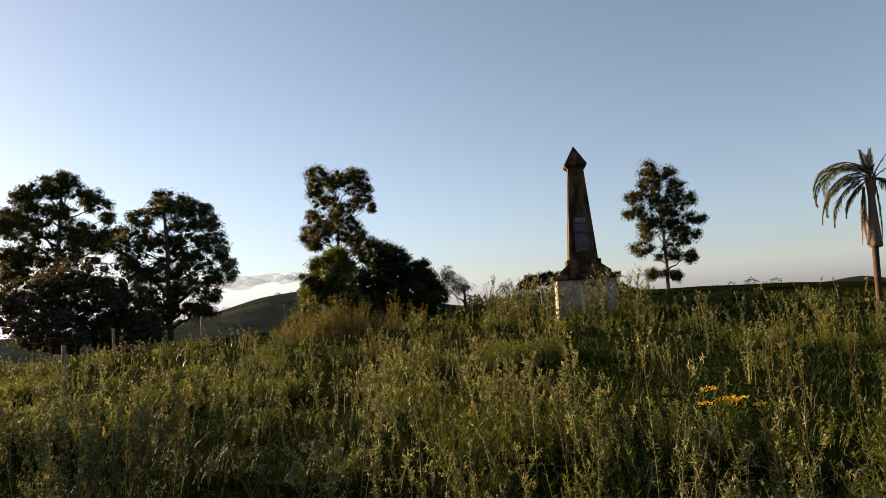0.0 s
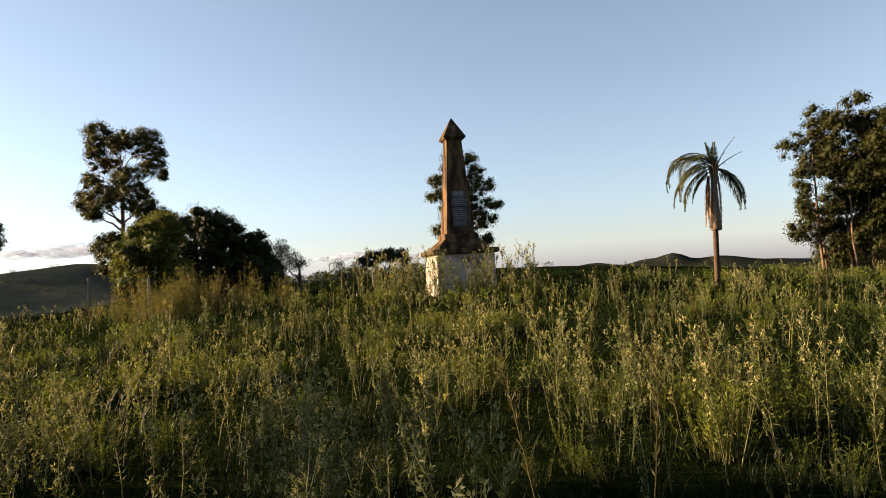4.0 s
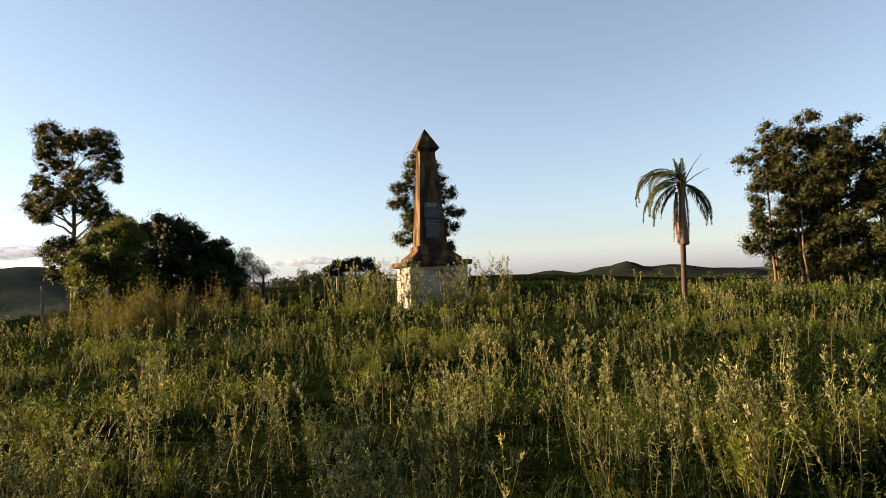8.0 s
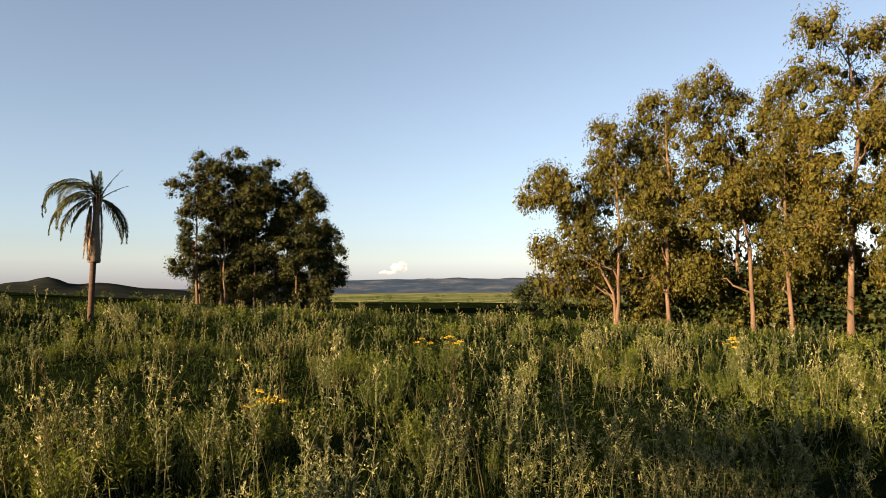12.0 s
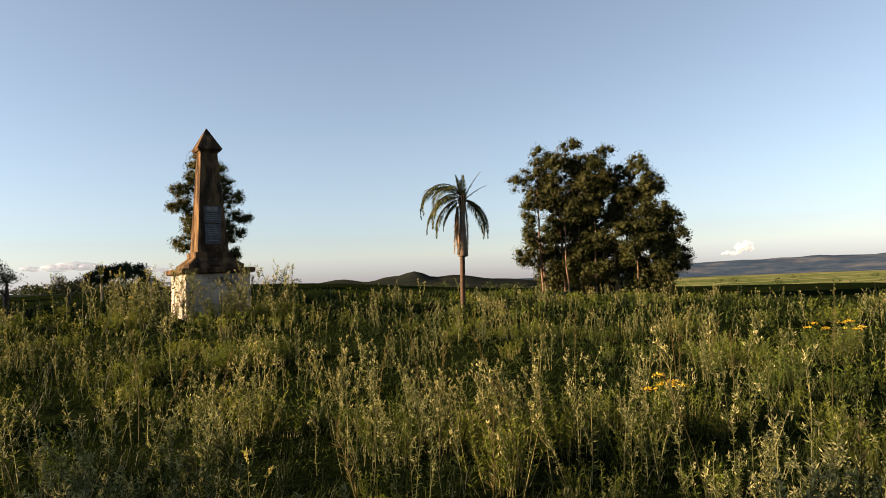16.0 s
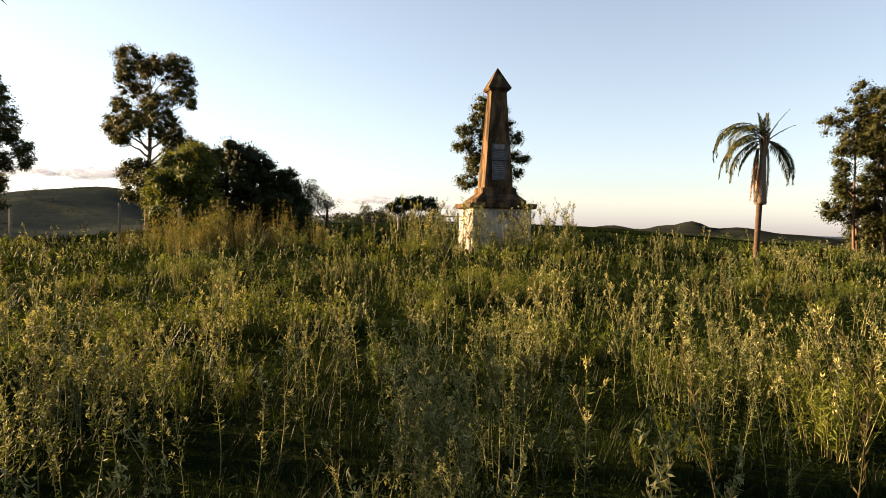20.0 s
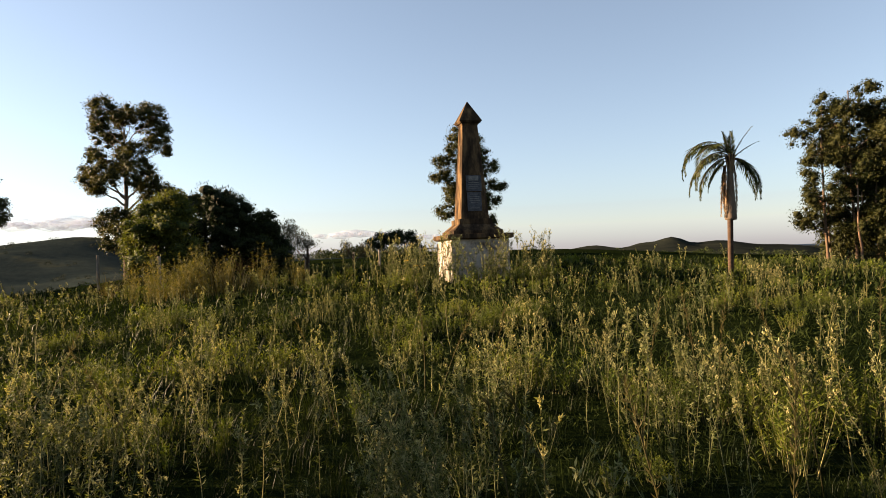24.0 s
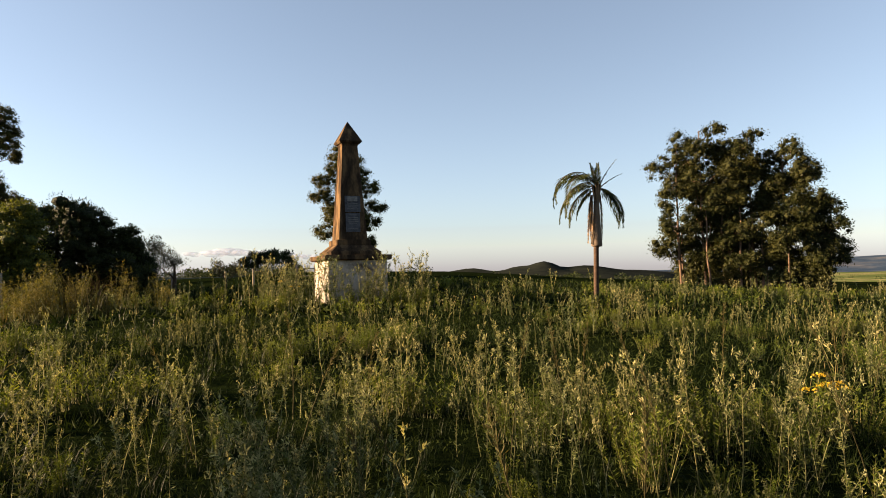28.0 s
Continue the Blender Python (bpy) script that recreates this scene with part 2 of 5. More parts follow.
def cloud_mat(name, tone):
    """Thin cloud: soft, half clear."""
    m, nt, pb = base_mat(name, 1.0)
    pb.inputs["Base Color"].default_value = (*tone, 1)
    tl, m1 = nt.nodes.new("ShaderNodeBsdfTranslucent"), nt.nodes.new("ShaderNodeMixShader")
    tl.inputs[0].default_value, m1.inputs[0].default_value = (*tone, 1), 0.25
    nt.links.new(pb.outputs[0], m1.inputs[1])
    nt.links.new(tl.outputs[0], m1.inputs[2])
    tr, m2 = nt.nodes.new("ShaderNodeBsdfTransparent"), nt.nodes.new("ShaderNodeMixShader")
    m2.inputs[0].default_value = 0.22
    nt.links.new(tr.outputs[0], m2.inputs[1])
    nt.links.new(m1.outputs[0], m2.inputs[2])
    nt.links.new(m2.outputs[0], nt.nodes["Material Output"].inputs[0])
    return m


M_CLOUD = cloud_mat("cloud_grey", (0.58, 0.63, 0.76))
M_CLOUDW = cloud_mat("cloud_white", (0.92, 0.9, 0.9))

# ---- geometry tools ----


class Geo:
    """Gathers vertices and four-cornered faces with a material slot each."""

    def __init__(self):
        self.v, self.f, self.m, self.n = [], [], [], 0

    def add(self, v, f, m=0):
        if len(v) == 0:
            return
        v, f = np.asarray(v, np.float32).reshape(-1, 3), np.asarray(f, np.int64).reshape(-1, 4)
        self.v.append(v)
        self.f.append(f + self.n)
        self.m.append(np.full(len(f), m, np.int32) if np.isscalar(m) else m)
        self.n += len(v)

    def arrays(self):
        return np.concatenate(self.v), np.concatenate(self.f), np.concatenate(self.m)

    def mesh(self, name, mats, smooth=False):
        v, f, m = self.arrays()
        me = bpy.data.meshes.new(name)
        me.vertices.add(len(v))
        me.vertices.foreach_set("co", v.ravel())
        me.loops.add(f.size)
        me.loops.foreach_set("vertex_index", f.ravel().astype(np.int32))
        me.polygons.add(len(f))
        me.polygons.foreach_set("loop_start", np.arange(0, f.size, 4, dtype=np.int32))
        me.polygons.foreach_set("material_index", m.astype(np.int32))
        if smooth:
            me.polygons.foreach_set("use_smooth", np.ones(len(f), bool))
        for x in mats:
            me.materials.append(x)
        me.update(calc_edges=True)
        return me


def unit(a):
    return a / np.maximum(np.linalg.norm(a, axis=-1, keepdims=True), 1e-9)


def leaf_cards(p, d, length, width, rng, fold=0.25):
    """Pointed leaves: one folded four-cornered face each."""
    p, d = np.asarray(p, float), unit(np.asarray(d, float))
    n = len(p)
    s = unit(np.cross(d, rng.normal(size=(n, 3))))
    up = np.cross(s, d)
    length, width = np.broadcast_to(length, n)[:, None], np.broadcast_to(width, n)[:, None]
    mid = p + d * length * 0.45
    v = np.stack([p, mid + s * width / 2 + up * width * fold, p + d * length, mid - s * width / 2 + up * width * fold], 1)
    return v.reshape(-1, 3), np.arange(4 * n).reshape(-1, 4)


def tube(points, radii, sides=6):
    pts = np.asarray(points, float)
    rad = np.broadcast_to(radii, len(pts))
    t = unit(np.gradient(pts, axis=0))
    ref = np.array([0.0, 1.0, 0.0]) if abs(t[0][1]) < 0.8 else np.array([1.0, 0, 0])
    a = unit(np.cross(t, ref))
    b = np.cross(t, a)
    ang = np.arange(sides) * 2 * np.pi / sides
    v = pts[:, None] + rad[:, None, None] * (np.cos(ang)[None, :, None] * a[:, None] + np.sin(ang)[None, :, None] * b[:, None])
    i, j = np.meshgrid(np.arange(len(pts) - 1), np.arange(sides), indexing="ij")
    k = (j + 1) % sides
    f = np.stack([i * sides + j, i * sides + k, (i + 1) * sides + k, (i + 1) * sides + j], -1)
    return v.reshape(-1, 3), f.reshape(-1, 4)


def part(name, geo, mats, parent=None, label="", smooth=False, at=None):
    ob = new(name, geo.mesh(name, mats if isinstance(mats, (list, tuple)) else [mats], smooth))
    if parent is not None:
        ob.parent = parent
    if at is not None:
        ob.matrix_basis = at
    return tagged(ob, label)


def solid(name, bm, material, parent=None, label="", bevel=0.0):
    if bevel:
        bmesh.ops.bevel(bm, geom=bm.edges[:], offset=bevel, segments=2, affect="EDGES", profile=0.6)
    me = bpy.data.meshes.new(name)
    bm.to_mesh(me)
    bm.free()
    me.materials.append(material)
    ob = new(name, me)
    ob.parent = parent
    return tagged(ob, label)


def fbm(x, y, scale, seed=0.0):
    """Cheap smooth noise, about -1 to 1."""
    r = np.random.default_rng(int(seed * 10) + 3)
    out = np.zeros(np.shape(x))
    for k in range(9):
        a, w, ph = r.uniform(0, 2 * np.pi), r.uniform(0.6, 2.2) / scale, r.uniform(0, 6.28)
        out = out + np.sin((x * np.cos(a) + y * np.sin(a)) * w * 6.28 + ph) / 3.2
    return out


def smooth(a, b, x):
    t = np.clip((x - a) / (b - a), 0, 1)
    return t * t * (3 - 2 * t)


def ground_z(x, y):
    """Height of the ground: a gently rising hilltop meadow, valleys round it, hills and a plain far off."""
    x, y = np.asarray(x, float), np.asarray(y, float)
    r = np.hypot(x, y)
    az = np.degrees(np.arctan2(-x, y))
    z = 3.2 * (1 - np.exp(-np.clip(y, -6, 90) / 70)) - 0.028 * np.clip(x - 3.5, 0, 42) - 0.03 * np.clip(-x - 5, 0, 8)
    z = z - 0.045 * np.clip(x - 14, 0, 20) * smooth(10, 40, y)
    z = z + 0.05 * fbm(x, y, 9, 1) * np.clip(r / 8, 0.2, 1)
    z = z - 7.0 * smooth(11, 60, -x - 0.12 * y)
    z = z - 0.6 * smooth(80, 200, r)
    east = smooth(-20, -38, az) * smooth(-150, -120, az)
    z = z - 17.0 * east * smooth(50, 480, r) - 6 * east * smooth(480, 2200, r)
    south = smooth(95, 130, np.abs(az))
    z = z - 12 * south * smooth(60, 300, r)

    def hill(zaz, d, h, wa, wd):
        hx, hy = -math.sin(radians(zaz)) * d, math.cos(radians(zaz)) * d
        ax, ay = math.cos(radians(zaz)), math.sin(radians(zaz))
        u, v = (x - hx) * ax + (y - hy) * ay, -(x - hx) * ay + (y - hy) * ax
        return h * np.exp(-((u / wa) ** 2) - (v / wd) ** 2)

    z = z + hill(28.5, 330, 15.5, 42, 80) + hill(36, 330, 7.5, 38, 90) + hill(45, 330, 6.0, 60, 90) + hill(17, 380, 6, 90, 100)
    z = z + 0.5 * fbm(x, y, 60, 5) * smooth(120, 260, r)
    z = z + hill(27, 190, 4.5, 16, 40)
    z = z + hill(-17.3, 600, 9.5, 15, 60) + hill(-15.0, 600, 5.0, 12, 60) + hill(-21, 640, 6.0, 26, 60) + hill(-11, 640, 5.0, 20, 60) + hill(-26, 660, 5.0, 30, 60)
    z = z + 4.5 * smooth(25, -20, np.abs(az) - 10) * smooth(250, 640, r) * (1 + 0.12 * fbm(az, az * 0, 14, 2))
    far = smooth(2600, 3500, r) * smooth(-24, -46, az) * smooth(-120, -75, az)
    z = z + far * (72 + 9 * fbm(az, r / 300, 16, 3) + 4 * fbm(az, r / 300, 5, 4))
    return z


def gz(x, y):
    return float(ground_z(np.array(x), np.array(y)))


# ---- ground: one sheet to the horizon ----
rings = np.concatenate([np.linspace(0.0, 12, 25)[1:], 12 * 1.045 ** np.arange(1, 134)])
nseg = 540
aa = np.arange(nseg) * 2 * np.pi / nseg
RR, AA = np.meshgrid(rings, aa, indexing="ij")
GX, GY = RR * np.sin(AA), RR * np.cos(AA)
g = Geo()
i, j = np.meshgrid(np.arange(len(rings) - 1), np.arange(nseg), indexing="ij")
k = (j + 1) % nseg
faces = np.stack([i * nseg + j, i * nseg + k, (i + 1) * nseg + k, (i + 1) * nseg + j], -1).reshape(-1, 4)
rmid, amid = rings[i].ravel(), np.degrees(aa[j]).ravel()
amid = np.where(amid > 180, amid - 360, amid)
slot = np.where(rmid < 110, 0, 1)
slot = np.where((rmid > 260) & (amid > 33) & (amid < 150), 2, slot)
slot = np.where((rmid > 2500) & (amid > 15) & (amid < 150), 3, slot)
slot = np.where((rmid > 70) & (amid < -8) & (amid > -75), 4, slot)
g.add(np.stack([GX, GY, ground_z(GX, GY)], -1), faces, slot.astype(np.int32))
c0 = np.array([[0, 0, gz(0, 0)]])
fan = [[len(rings) * nseg, (b + 2) % nseg, (b + 1) % nseg, b] for b in range(0, nseg, 2)]
g.v.append(c0.astype(np.float32)); g.f.append(np.array(fan)); g.m.append(np.zeros(len(fan), np.int32)); g.n += 1
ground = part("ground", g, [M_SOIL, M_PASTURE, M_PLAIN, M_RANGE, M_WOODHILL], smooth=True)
tagged(ground, "rough green hilltop meadow falling to valleys, hills and a far plain", "ground", kind="structure")

# ---- the monument ----
TH = math.radians(14.5)
MON = new("monument")
MON.matrix_basis = Matrix.Translation((0, 21, 0)) @ Matrix.Rotation(TH, 4, "Z")
tagged(MON, "tall stained stone obelisk on a worn whitewashed pedestal, standing in weeds", "monument")


def frustum(bm, z0, h0, z1, h1):
    lo = [bm.verts.new((sx * h0, sy * h0, z0)) for sx, sy in ((-1, -1), (1, -1), (1, 1), (-1, 1))]
    hi = [bm.verts.new((sx * h1, sy * h1, z1)) for sx, sy in ((-1, -1), (1, -1), (1, 1), (-1, 1))]
    bm.faces.new(lo[::-1]); bm.faces.new(hi)
    for q in range(4):
        bm.faces.new((lo[q], lo[(q + 1) % 4], hi[(q + 1) % 4], hi[q]))
    return bm


def block(name, spans, material, label="", bevel=0.012, parent=MON):
    bm = bmesh.new()
    for s in spans:
        frustum(bm, *s)
    return solid(name, bm, material, parent, label, bevel)


block("pedestal", [(0.2, 0.96, 2.14, 0.925)], M_WHITE, "whitewashed pedestal with flaking grey patches", 0.02)
block("plinth_slab", [(2.135, 1.0, 2.165, 1.055), (2.163, 1.055, 2.30, 1.055)], M_STONE, "dark stained overhanging slab", 0.015)
block("lower_step", [(2.30, 0.80, 2.42, 0.80)], M_STONE, bevel=0.015)
block("sloping_moulding", [(2.42, 0.77, 2.62, 0.55)], M_STONE, bevel=0.015)
block("upper_step", [(2.62, 0.54, 2.79, 0.54)], M_STONE, bevel=0.015)
block("shaft", [(2.79, 0.46, 5.80, 0.25)], M_STONE, "tapering stained shaft", 0.02)
block("collar", [(5.78, 0.25, 5.86, 0.285)], M_STONE, bevel=0.01)
block("cap", [(5.86, 0.32, 5.93, 0.375), (5.93, 0.375, 6.60, 0.012)], M_STONE, "pointed pyramid cap with a flared edge", 0.008)


def on_front(z):
    """Half width of the shaft at a height."""
    return 0.46 + (0.25 - 0.46) * (z - 2.79) / (5.80 - 2.79)


def plaque(name, z0, z1, x0, x1, material, label, thick=0.03, parent=None):
    bm = bmesh.new()
    pts = []
    for dy in (0.0, -thick):
        pts.append([bm.verts.new((x, -on_front(z) - 0.002 + dy, z)) for x, z in ((x0, z0), (x1, z0), (x1, z1), (x0, z1))])
    bm.faces.new(pts[1]); bm.faces.new(pts[0][::-1])
    for q in range(4):
        bm.faces.new((pts[0][q], pts[0][(q + 1) % 4], pts[1][(q + 1) % 4], pts[1][q]))
    bmesh.ops.recalc_face_normals(bm, faces=bm.faces[:])
    return solid(name, bm, material, parent or MON, label, 0.006 if parent is None else 0.0)


upper = plaque("plaque", 3.66, 4.17, -0.24, 0.26, M_PLAQUE, "dark grey metal plaque")
plaque("plaque_heading", 4.0, 4.15, -0.16, 0.16, M_PLAQUEL, "pale worn panel", 0.045)
lower = plaque("plaque", 3.03, 3.63, -0.23, 0.23, M_PLAQUE, "grey stone tablet")
for lz, half in ((3.93, 0.17), (3.87, 0.19), (3.81, 0.15), (3.75, 0.18)):
    plaque("worn_line", lz, lz + 0.018, -half, half, M_PLAQUEL, "faint worn line of writing", 0.034, upper)
for lz, half in ((3.56, 0.13), (3.48, 0.17), (3.42, 0.15), (3.36, 0.17), (3.30, 0.12), (3.12, 0.16)):
    plaque("worn_line", lz, lz + 0.016, -half, half, M_PLAQUEL, "faint worn line of writing", 0.034, lower)

# ---- trees ----
def ball(n=2):
    """A round lump of four-cornered faces, one unit in radius."""
    k = np.linspace(-1, 1, n + 1)
    verts, faces, seen = [], [], {}
    for axis in range(3):
        for side in (-1, 1):
            for i in range(n):
                for j in range(n):
                    quad = []
                    for di, dj in ((0, 0), (1, 0), (1, 1), (0, 1)):
                        p = [0, 0, 0]
                        p[axis], p[(axis + 1) % 3], p[(axis + 2) % 3] = side, k[i + di], k[j + dj]
                        quad.append(seen.setdefault(tuple(p), len(seen)))
                    faces.append(quad if side > 0 else quad[::-1])
    verts = unit(np.array(list(seen), float))
    return verts, np.array(faces)


BALL_V, BALL_F = ball(2)


def puffs(geo, rng, c, r, per, leaf, droop, tall=0.8, core=0.5, spike=0.5):
    """Round tufts of leaves at the places c with radii r: leaves over an uneven inner mass."""
    n = len(c)
    d = rng.normal(size=(n, per, 3))
    d[..., 2] += 0.3
    d = unit(d)
    sq = np.array([1, 1, tall])
    p = c[:, None] + d * (r[:, None] * 1.2 * rng.uniform(0.12, 1.0, (n, per)) ** 0.55)[..., None] * sq
    way = d * spike + rng.normal(0, 0.55, d.shape) + np.array([0, 0, -droop])
    L = leaf[0] * rng.uniform(0.65, 1.3, n * per)
    geo.add(*leaf_cards(p.reshape(-1, 3), way.reshape(-1, 3), L, leaf[1] * L / leaf[0], rng))
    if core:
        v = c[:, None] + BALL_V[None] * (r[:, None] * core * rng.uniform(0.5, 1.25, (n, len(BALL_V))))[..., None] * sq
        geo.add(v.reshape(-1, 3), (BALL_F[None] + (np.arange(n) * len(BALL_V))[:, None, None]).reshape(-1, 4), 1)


def tree(name, base, blobs, label, leaf=(0.17, 0.075), mats=None, trunk_r=0.22, trunk_to=None, lean=0.0, fill=1.5, per=70, puff=0.38, puff_most=0.6, tall=0.8, core=0.5, spike=0.5, droop=0.5, seed=1, category="tree", sunk=0.3, kinds=("trunk", "crown"), group="", bark_top=0.25, limb=0.3, absolute=False, bare=0.0, bole=None, deep=0.6, swell=1.0):
    """A tree from its crown's clumps (across, depth, height, half width, half height), seen across from the meadow's middle."""
    rng = np.random.default_rng(seed)
    blobs = [(u, w, z, ru * swell, rz * swell) for u, w, z, ru, rz in blobs]
    bx, by = base
    zb = gz(bx, by)
    reach = deep * max(abs(b[0]) + b[3] * 0.4 for b in blobs)
    if absolute:
        blobs = [(u, w or rng.uniform(-reach, reach), z - zb, ru, rz) for u, w, z, ru, rz in blobs]
        trunk_to = trunk_to - zb if trunk_to else None
        bole = [(u, z - zb) for u, z in bole] if bole else None
    root = new(name)
    root.matrix_basis = Matrix.Translation((bx, by, zb))
    tagged(root, label, category, group)
    ah = np.array([bx, by, 0.0]) / math.hypot(bx, by)
    rt = np.array([ah[1], -ah[0], 0.0])
    top = trunk_to or max(b[2] for b in blobs)
    mleaf, mbark = mats or (M_EUC, M_BARK)
    n = 12
    zz = np.linspace(-sunk, top, n)
    wob = np.cumsum(rng.normal(0, 0.05, (n, 2)), 0) * top / 12
    wob -= wob[1]
    path = np.outer(zz, [0, 0, 1]) + rt * (wob[:, :1] + lean * np.clip(zz, 0, None)[:, None] ** 1.2 / top ** 0.2) + ah * wob[:, 1:]
    if bole:
        path = np.outer(zz, [0, 0, 1]) + rt * (np.interp(zz, [b[1] for b in bole], [b[0] for b in bole]) + 0.3 * wob[:, 0])[:, None] + ah * wob[:, 1:]
    rad = trunk_r * (1 - (1 - bark_top) * np.clip(zz, 0, None) / top)
    rad[0] *= 1.35
    wood = Geo()
    wood.add(*tube(path, rad, 9))
    stem = part(kinds[0], wood, mbark, root, smooth=True)
    crown = Geo()
    for (u, w, z, ru, rz) in blobs:
        c = rt * u + ah * w + np.array([0, 0, z])
        z0 = max(top * 0.16, min(z - 0.5 * abs(u) - rz * 0.7, top * 0.95))
        p0 = np.array([np.interp(z0, zz, path[:, q]) for q in range(3)])
        r0 = np.interp(z0, zz, rad) * (0.35 + limb * 0.5)
        tt = np.linspace(0, 1, 7)[:, None]
        bend = p0 * (1 - tt) + c * tt + np.array([0, 0, 0.12 * rz]) * np.sin(tt * 3.14) + rng.normal(0, 0.06 * (ru + 0.3), (7, 3)) * np.sin(tt * 3.14)
        wood = Geo()
        wood.add(*tube(bend, r0 * (1 - 0.8 * tt[:, 0]), 6))
        pr = min(puff_most, puff * math.sqrt(ru * rz) + 0.04)
        ns = max(4, int(fill * 1.7 * ru * rz / pr**2))
        dirs = unit(rng.normal(size=(ns, 3)))
        rr = rng.uniform(0.05, 1.0, ns) ** 0.4
        pc = c + (dirs[:, :1] * rt * max(ru - pr * 0.4, 0.1) + dirs[:, 1:2] * ah * max(ru - pr * 0.4, 0.1) + np.outer(dirs[:, 2] * max(rz - pr * 0.35, 0.08), [0, 0, 1])) * rr[:, None]
        if bare:
            clear = (np.abs((pc - p0) @ rt) < 0.42) & ((pc - p0) @ ah < 0.6) & (pc[:, 2] < bare)
            pc = pc[~clear]
        for q in range(0, len(pc), 4):
            tw = np.linspace(0, 1, 4)[:, None]
            wood.add(*tube(c * (1 - tw) + pc[q] * tw + np.array([0, 0, -0.05]) * np.sin(tw * 3.14), 0.035 * trunk_r / 0.22 * (1.1 - tw[:, 0]), 3))
        if len(pc):
            puffs(crown, rng, pc, pr * rng.uniform(0.65, 1.25, len(pc)), per, leaf, droop, tall, core, spike)
        part("limb", wood, mbark, stem, smooth=True)
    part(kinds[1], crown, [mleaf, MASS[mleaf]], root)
    return root


def envelope(rng, height, low, width, count, size=(0.9, 1.5), peak=0.6):
    """Clumps that fill an upright, uneven crown."""
    out = []
    for q in range(count):
        t = (q + rng.uniform(0.1, 0.9)) / count
        z = low + (height - low) * t
        wmax = width * (0.5 + 0.5 * math.sin(math.pi * min(1, 0.12 + t * peak + 0.18)))
        a, rr = rng.uniform(0, 6.28), wmax * rng.uniform(0.25, 0.95)
        s = rng.uniform(*size)
        out.append((rr * math.cos(a), rr * math.sin(a), z - s * 0.5, s, s * rng.uniform(0.65, 0.9)))
    return out


# the tall broken-crowned tree behind the shrubs
tree("eucalyptus_tree", (-27.6, 52.9), [(-1.16, 0, 14.15, 1.45, 1.26), (0.12, 0, 14.0, 1.32, 1.1), (1.33, 0, 14.07, 1.45, 1.26), (2.24, 0, 13.54, 1.18, 1.31), (2.95, 0, 12.52, 0.58, 0.84), (3.45, 0, 11.76, 0.47, 0.52), (2.1, 0, 11.62, 0.73, 0.84), (-1.7, 0, 12.99, 0.94, 0.89), (-0.71, 0, 12.01, 1.96, 1.1), (-2.17, 0, 11.01, 0.63, 0.52), (0.67, 0, 11.26, 0.94, 0.78), (-0.93, 0, 10.3, 2.03, 1.09), (-2.52, 0, 9.26, 0.88, 0.83), (-1.54, 0, 8.83, 1.61, 1.09), (0.33, 0, 9.42, 1.95, 1.43), (1.63, 0, 8.98, 1.35, 1.19), (2.02, 0, 7.94, 1.09, 0.93), (-1.93, 0, 8.11, 0.83, 0.57), (3.16, 0, 8.18, 0.78, 0.73), (3.82, 0, 7.48, 0.86, 0.83), (-1.64, 0, 5.25, 0.88, 0.93), (-0.72, 0, 5.91, 1.03, 0.67), (-0.26, 0, 4.55, 1.5, 1.24), (0.74, 0, 5.2, 1.03, 1.19), (-0.48, 0, 3.39, 1.29, 1.03)],
     "tall eucalyptus with a broken, layered crown and bare lower limbs", leaf=(0.15, 0.062), trunk_r=0.26, trunk_to=13.0, per=92, fill=2.1, swell=1.1, puff=0.34, seed=11, lean=0.02, absolute=True, limb=0.5)
tree("eucalyptus_tree", (0.4, 70.5), [(-0.9, 0, 12.2, 1.4, 1.1), (0.8, 0, 11.4, 1.5, 1.1), (-2.4, 0, 9.8, 1.1, 0.95), (2.3, 0, 8.9, 1.4, 1.0), (-0.2, 0, 9.4, 1.2, 1.1), (-2.6, 0, 8.3, 1.2, 0.9), (3.2, 0, 7.0, 1.0, 0.9), (0.8, 0, 7.2, 1.5, 1.0), (-1.2, 0, 6.0, 1.5, 1.0), (2.2, 0, 5.2, 1.6, 1.0), (-2.0, 0, 4.3, 1.3, 0.9), (0.4, 0, 3.6, 1.4, 1.0), (2.4, 0, 3.2, 0.9, 0.7), (-0.9, 0, 1.7, 1.1, 0.7), (0.9, 0, 1.4, 0.8, 0.6), (0.2, 0, 8.2, 1.2, 0.9), (-1.4, 0, 7.2, 1.2, 0.9), (1.6, 0, 10.1, 1.0, 0.9), (1.5, 0, 6.2, 1.2, 0.9), (-1.0, 0, 10.8, 1.1, 0.9)],
     "round-clumped eucalyptus with leaves down to the grass", leaf=(0.17, 0.072), trunk_r=0.2, per=84, fill=2.2, swell=1.14, seed=12)
